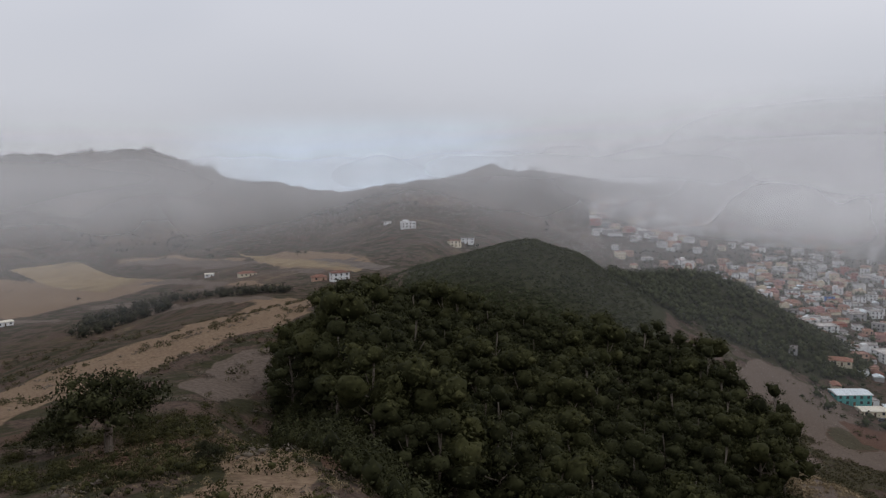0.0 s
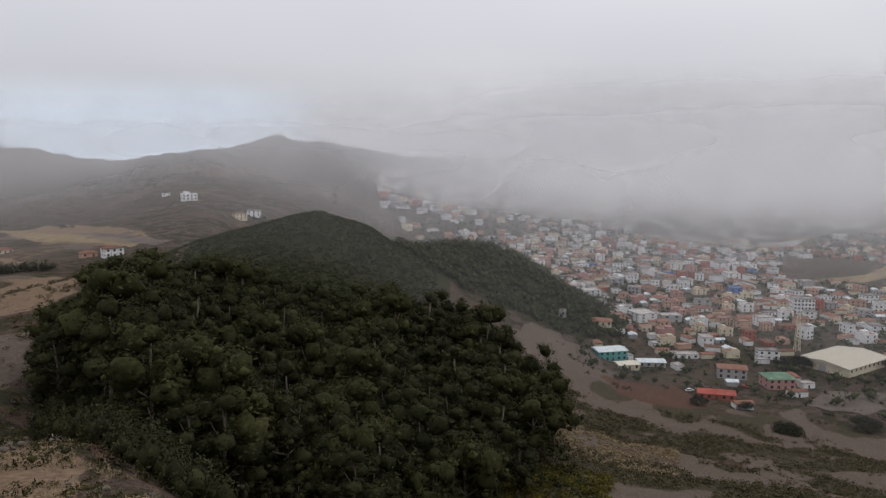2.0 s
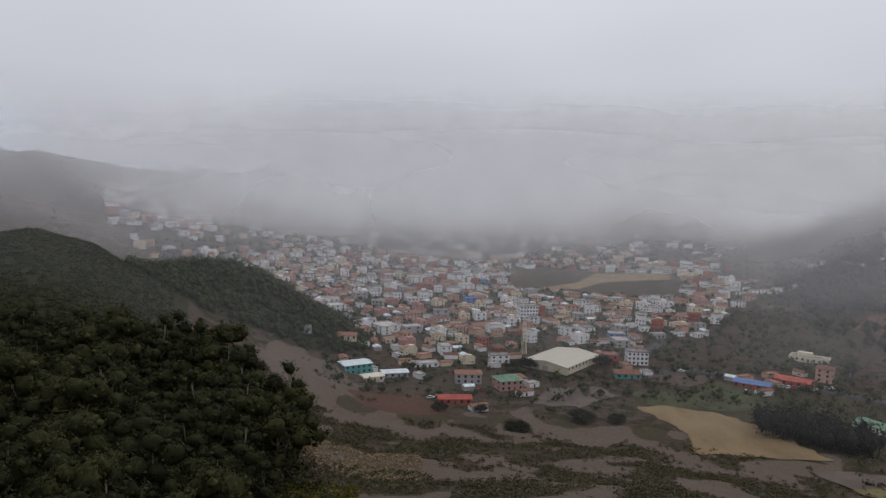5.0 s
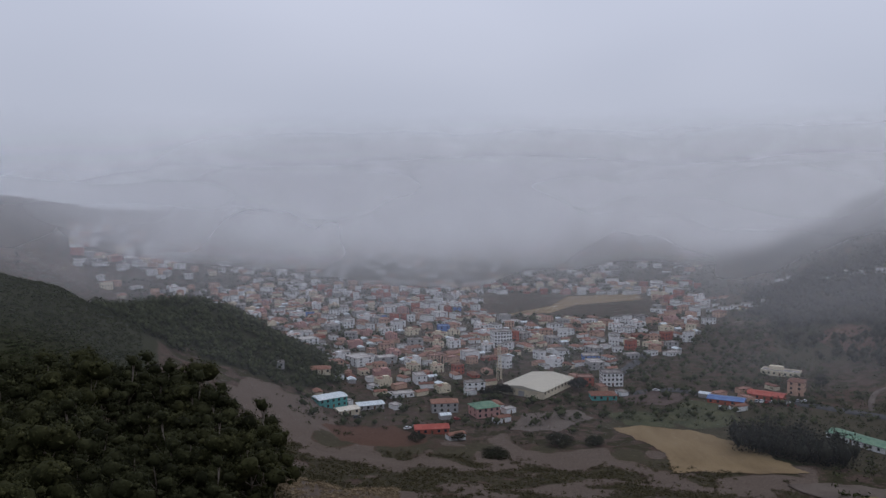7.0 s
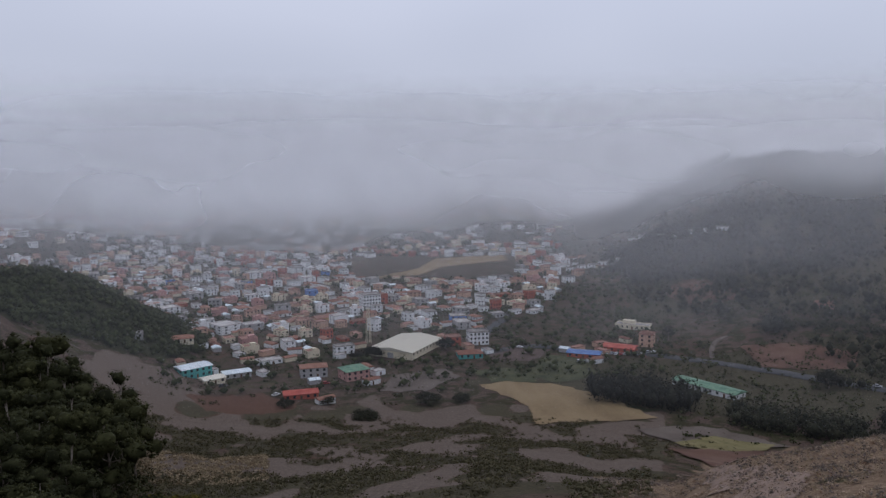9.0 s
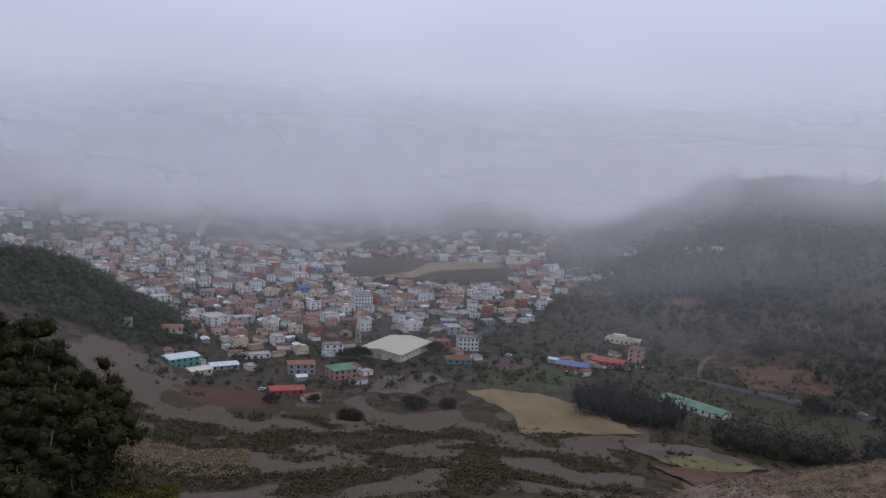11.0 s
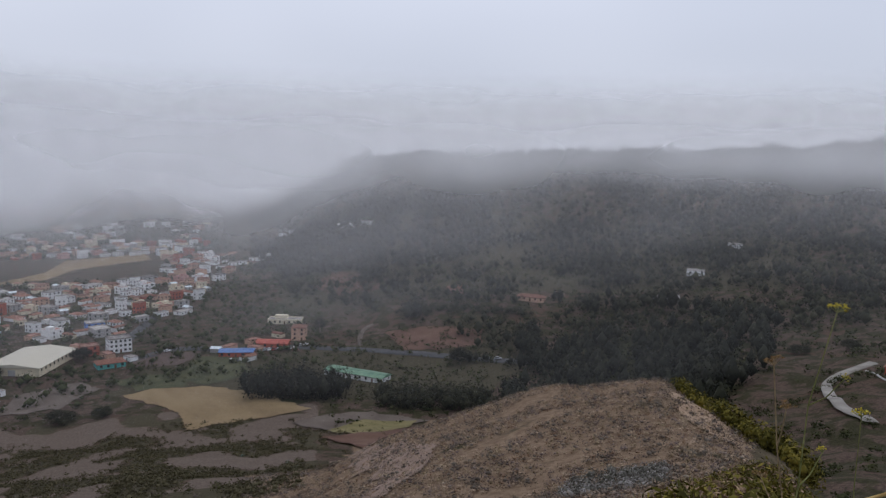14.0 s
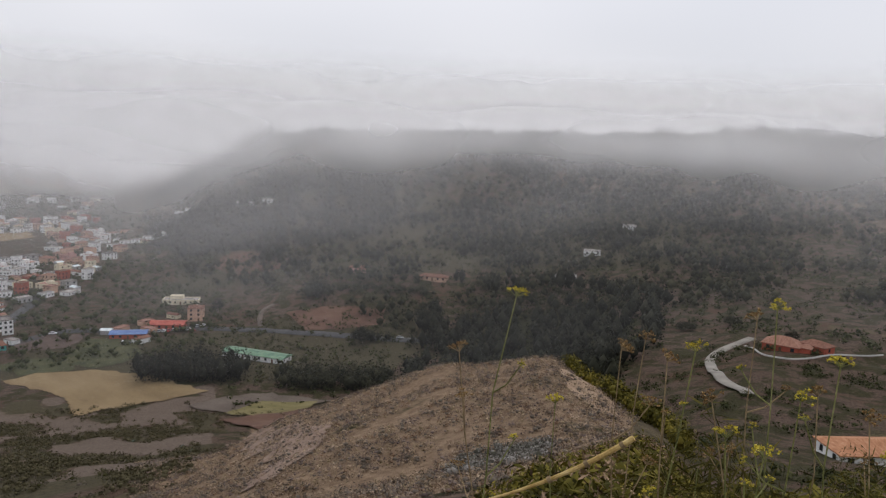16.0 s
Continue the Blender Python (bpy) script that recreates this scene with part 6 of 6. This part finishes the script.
def spot(az, el, d):
    a, b = radians(az), radians(el)
    return P_END + Vector((math.sin(a) * math.cos(b), math.cos(a) * math.cos(b), math.sin(b))) * d


M_STEM_DRY = surface("dry_fennel_stem", [(0.3, (0.16, 0.11, 0.06)), (0.6, (0.3, 0.22, 0.12)), (0.8, (0.42, 0.34, 0.2))], scale=14, bump=0.2, reach=0.004)
M_STEM_GREEN = surface("green_fennel_stem", [(0.3, (0.10, 0.11, 0.03)), (0.6, (0.2, 0.2, 0.07)), (0.8, (0.32, 0.31, 0.14))], scale=14, bump=0.2, reach=0.004)
M_UMBEL = surface("fennel_flowers", [(0.3, (0.3, 0.24, 0.02)), (0.55, (0.5, 0.4, 0.03)), (0.8, (0.62, 0.52, 0.1))], scale=20, bump=0.0, island=0.5)
M_UMBEL_DRY = surface("dry_fennel_heads", [(0.3, (0.12, 0.065, 0.02)), (0.55, (0.24, 0.14, 0.05)), (0.8, (0.36, 0.24, 0.1))], scale=20, bump=0.0, island=0.5)


def fennel(az, el, d, lean, dry=False, seed=0, branches=3):
    """A fennel plant: a jointed stem from the ground, side shoots, and umbels of small flowers on thin rays."""
    rng = np.random.RandomState(300 + seed)
    head = spot(az, el, d)
    root = spot(az + lean, el, d)
    root.z = float(height(root.x, root.y)) - 0.03
    ob = new("fennel")
    ob.location = root
    pts = []
    for s in np.linspace(0, 1, 9):
        q = root.lerp(head, s)
        bow = math.sin(s * math.pi) * 0.05 + 0.05 * s * s * math.sin(seed * 1.7 + s * 3)
        pts.append(q - root + Vector((bow * math.sin(seed), bow * math.cos(seed * 2), 0)) + Vector(rng.normal(0, 0.008, 3)))
    bm = bmesh.new()
    tube(bm, pts, np.linspace(0.0048, 0.002, 9), 6)
    part("stem", bm, M_STEM_DRY if dry else M_STEM_GREEN, ob)
    tops = [(pts[-1], 1.0)]
    for k in range(branches + 2):
        i = 4 + k % 4
        a = rng.uniform(0, 6.28)
        tip = pts[i] + Vector((math.cos(a) * 0.12, math.sin(a) * 0.12, rng.uniform(0.06, 0.2)))
        bm = bmesh.new()
        tube(bm, [pts[i], pts[i].lerp(tip, 0.5) + Vector((0, 0, -0.02)), tip], [0.003, 0.0024, 0.0018], 5)
        part("shoot", bm, M_STEM_DRY if dry else M_STEM_GREEN, ob)
        tops.append((tip, rng.uniform(0.4, 0.85)))
    for tip, size in tops:
        bm = bmesh.new()
        ends = []
        tilt = Euler((rng.uniform(-0.7, 0.7), rng.uniform(-0.7, 0.7), 0)).to_matrix()
        for k in range(11):
            a, r = k * 2.4 + rng.uniform(-0.4, 0.4), 0.034 * size * math.sqrt((k + 0.5) / 11) * rng.uniform(0.6, 1.25)
            e = tip + tilt @ Vector((math.cos(a) * r, math.sin(a) * r, 0.03 * size * rng.uniform(0.7, 1.2) - r * 0.25))
            tube(bm, [tip, e], [0.0014, 0.001], 3)
            ends.append(tuple(e))
        u = tagged(part("umbel", bm, M_STEM_DRY if dry else M_STEM_GREEN, ob), kind="stuff")
        V, Q, T = leaf_clumps(rng, np.array(ends), np.full(11, 0.0095 * size), 0.7, 9, 0.7, 0.6, 0.8)
        f = tagged(new("flower_head", quick_mesh("flower_head", V, Q, M_UMBEL_DRY if dry else M_UMBEL, T)), kind="stuff")
        f.parent = u
    return tagged(ob, "dry brown fennel stalk with withered umbels" if dry else "fennel stalk with yellow flower umbels", "fennel", "fennel plants at the viewpoint")


for k, (az, el, d, lean, dry, br) in enumerate([
        (49.1, -12.3, 2.6, -4, False, 4), (45.7, -16.2, 2.7, 2, True, 2), (52.1, -19.3, 2.9, 2, False, 0), (57.4, -14.9, 2.5, 3, True, 3), (61.8, -14.4, 2.5, -4, False, 3),
        (60.8, -15.7, 2.6, -2, True, 4), (67.7, -10.7, 2.7, 2, False, 2), (65.9, -12.1, 2.8, 1, True, 4), (64.7, -17.4, 2.6, 3, True, 5), (69.0, -16.9, 2.6, -3, False, 4),
        (72.0, -14.0, 2.4, 2, False, 3), (73.7, -17.3, 2.6, -2, True, 4), (58.0, -14.0, 3.2, 0, True, 0), (70.5, -16.0, 3.0, 0, True, 0), (63.0, -20.5, 2.3, 2, False, 3), (67.0, -21.0, 2.2, -2, False, 3), (77.0, -15.0, 2.5, 2, False, 3)]):
    fennel(az, el, d, lean, dry, k, br)

# a broken cane lying aslant over the bushes
a, b, c = spot(58.3, -21.0, 2.3), spot(53.4, -24.5, 2.35), spot(46.5, -26.6, 2.5)
cane = new("dry_cane")
cane.location = c
bm = bmesh.new()
mid = (b - c) * 1.04 - (a - c) * 0.04
pts = [(a - c) * (t * t) + mid * (2 * t * (1 - t)) for t in np.linspace(0, 1, 14)]
tube(bm, pts, np.linspace(0.0035, 0.009, 14), 8)
part("stem", bm, surface("pale_cane", [(0.3, (0.3, 0.19, 0.06)), (0.55, (0.5, 0.36, 0.14)), (0.8, (0.6, 0.47, 0.25))], scale=20, bump=0.2, reach=0.003), cane)
for k in range(3):
    q = pts[6 + 3 * k]
    bm = bmesh.new()
    tube(bm, [q + (pts[-1] - pts[-3]).normalized() * -0.006, q + (pts[-1] - pts[-3]).normalized() * 0.006], [0.0108, 0.0108], 8)
    part("joint", bm, M_STEM_DRY, cane)
bm = bmesh.new()
foot = Vector((c.x - 0.1, c.y + 0.25, float(height(c.x - 0.1, c.y + 0.25)))) - c
tube(bm, [Vector((0, 0, 0)), foot * 0.5 + Vector((-0.05, 0, 0)), foot], [0.0035, 0.004, 0.005], 6)
part("root_end", bm, M_STEM_DRY, cane)
tagged(cane, "broken pale yellow cane leaning over the bushes", "cane")

# broom and scrub just below
rng = np.random.RandomState(17)
p = scatter(rng, 2900, 52, 86, 6, 42, lambda a, d, x, y: d > np.interp(a, [52, 56, 62, 70, 86], [20, 12, 8, 6, 5]))
def bush_size(p, lo, hi):
    """Bushes that stay below a rim that rises to the right of the spur."""
    a, d = np.degrees(np.arctan2(p[:, 0] - 1.9, p[:, 1])), np.hypot(p[:, 0] - 1.9, p[:, 1])
    rim = np.interp(a, [50, 55, 61.5, 69, 80], [-25.5, -22.6, -19.6, -18.2, -18.2])
    room = EYE + d * np.tan(np.radians(rim)) - height(p[:, 0], p[:, 1])
    return np.clip(np.minimum(rng.uniform(lo, hi, len(p)), room / 1.9), 0.05, hi)


near = np.hypot(p[:, 0], p[:, 1]) < 14
k = rng.uniform(size=len(p)) < 0.6
for label, pick, n, leaf, mat, lo, hi in (
        ("yellow-green broom bushes below the viewpoint", near & k, 260, 0.17, M_BROOM, 0.3, 0.8), ("yellow-green broom bushes on the slope", ~near & k, 50, 0.36, M_BROOM, 0.35, 0.95),
        ("olive and brown scrub below the viewpoint", near & ~k, 200, 0.2, M_SCRUB, 0.25, 0.7), ("olive and brown scrub on the slope", ~near & ~k, 40, 0.4, M_DRY, 0.3, 0.8)):
    q = p[pick]
    stuff("broom" if mat is M_BROOM else "near_scrub", label, "bush", rng, q, bush_size(q, lo, hi), 1.0, n, leaf, mat, core=0.6, slim=0.3)
p = scatter(rng, 150, 47.5, 54.5, 34, 44)
stuff("white_scrub", "grey-white flowering scrub at the spur's foot", "bush", rng, p, rng.uniform(0.25, 0.6, len(p)), 0.7, 110, 0.22, foliage("grey_white_flowers", (0.07, 0.068, 0.05), (0.16, 0.15, 0.13), (0.34, 0.32, 0.3)), core=0.6, slim=0.6)


def agave(az, el, start, size):
    """A rosette of thick pointed leaves."""
    x, y, z = ground_at(az, el, start)
    ob = new("agave")
    ob.matrix_basis = pose(x, y, z)
    for k in range(16):
        bm = bmesh.new()
        up = 0.25 + 0.9 * (k % 4) / 4
        w = size * 0.1
        rows = []
        for s, ww in ((0, 0.7), (0.4, 1.0), (0.75, 0.6), (1.0, 0.05)):
            r, h = size * s * math.cos(up), size * s * math.sin(up) + 0.05
            rows.append([bm.verts.new((r, -w * ww, h + 0.04)), bm.verts.new((r, 0, h - 0.05 * size)), bm.verts.new((r, w * ww, h + 0.04)), bm.verts.new((r, 0, h + 0.02))])
        for p0, p1 in zip(rows, rows[1:]):
            for i in range(4):
                bm.faces.new((p0[i], p0[(i + 1) % 4], p1[(i + 1) % 4], p1[i]))
        part("leaf", bm, M_AGAVE, ob).rotation_euler = (0, 0, k * 2.4)
    return tagged(ob, "grey-green agave rosette on the dry slope", "agave", "agaves on the spur")


M_AGAVE = surface("agave_leaf", [(0.3, (0.06, 0.085, 0.065)), (0.6, (0.13, 0.16, 0.13)), (0.8, (0.22, 0.25, 0.21))], scale=2.5, bump=0.1)
agave(24.9, -22.6, 50, 1.1)
agave(25.6, -22.9, 50, 0.8)
agave(56.3, -17.3, 40, 0.9)
agave(21.5, -21.9, 60, 0.8)

# low parapet of the viewpoint
bm = box_bm(-0.8, -0.15, -1.6, 0.8, 0.15, 0, 0.02)
wall = tagged(new("parapet"), "low grey concrete parapet at the viewpoint", "parapet")
e = spot(90, -23.6, 2.6)
wall.matrix_basis = pose(e.x, e.y, e.z, 0, 0, -70)
part("slab", bm, surface("parapet_concrete", [(0.25, (0.14, 0.13, 0.115)), (0.5, (0.22, 0.205, 0.18)), (0.8, (0.3, 0.285, 0.26))], scale=3, bump=0.4, reach=0.01), wall)

# feathery fennel leaves round the stalks
rng = np.random.RandomState(29)
c = []
for k in range(48):
    az = rng.uniform(56, 82)
    top = np.interp(az, [55, 60, 67, 74, 82], [-26, -23.5, -20.8, -20.0, -20.0]) - rng.uniform(0, 9)
    c.append(tuple(spot(az, top, rng.uniform(2.3, 3.6))))
c = np.array(c)
V, Q, T = leaf_clumps(rng, c, rng.uniform(0.08, 0.17, len(c)), 1.3, 230, 0.5, 0.0, 0.07)
tagged(new("fennel_foliage", quick_mesh("fennel_foliage", V, Q, foliage("fennel_leaves", (0.03, 0.028, 0.007), (0.065, 0.06, 0.014), (0.13, 0.11, 0.026), scale=3.0), T)), "feathery yellow-green fennel leaves at the viewpoint", "fennel", kind="stuff")
bm = bmesh.new()
for p in c:
    q = Vector((p[0] + rng.normal(0, 0.06), p[1] + rng.normal(0, 0.06), float(height(p[0], p[1])) - 0.05))
    tube(bm, [q, Vector(p)], [0.004, 0.002], 4)
me = bpy.data.meshes.new("fennel_stems")
bm.to_mesh(me)
bm.free()
me.materials.append(M_STEM_GREEN)
tagged(new("fennel_stems", me), "thin green fennel stems at the viewpoint", "fennel", kind="stuff")
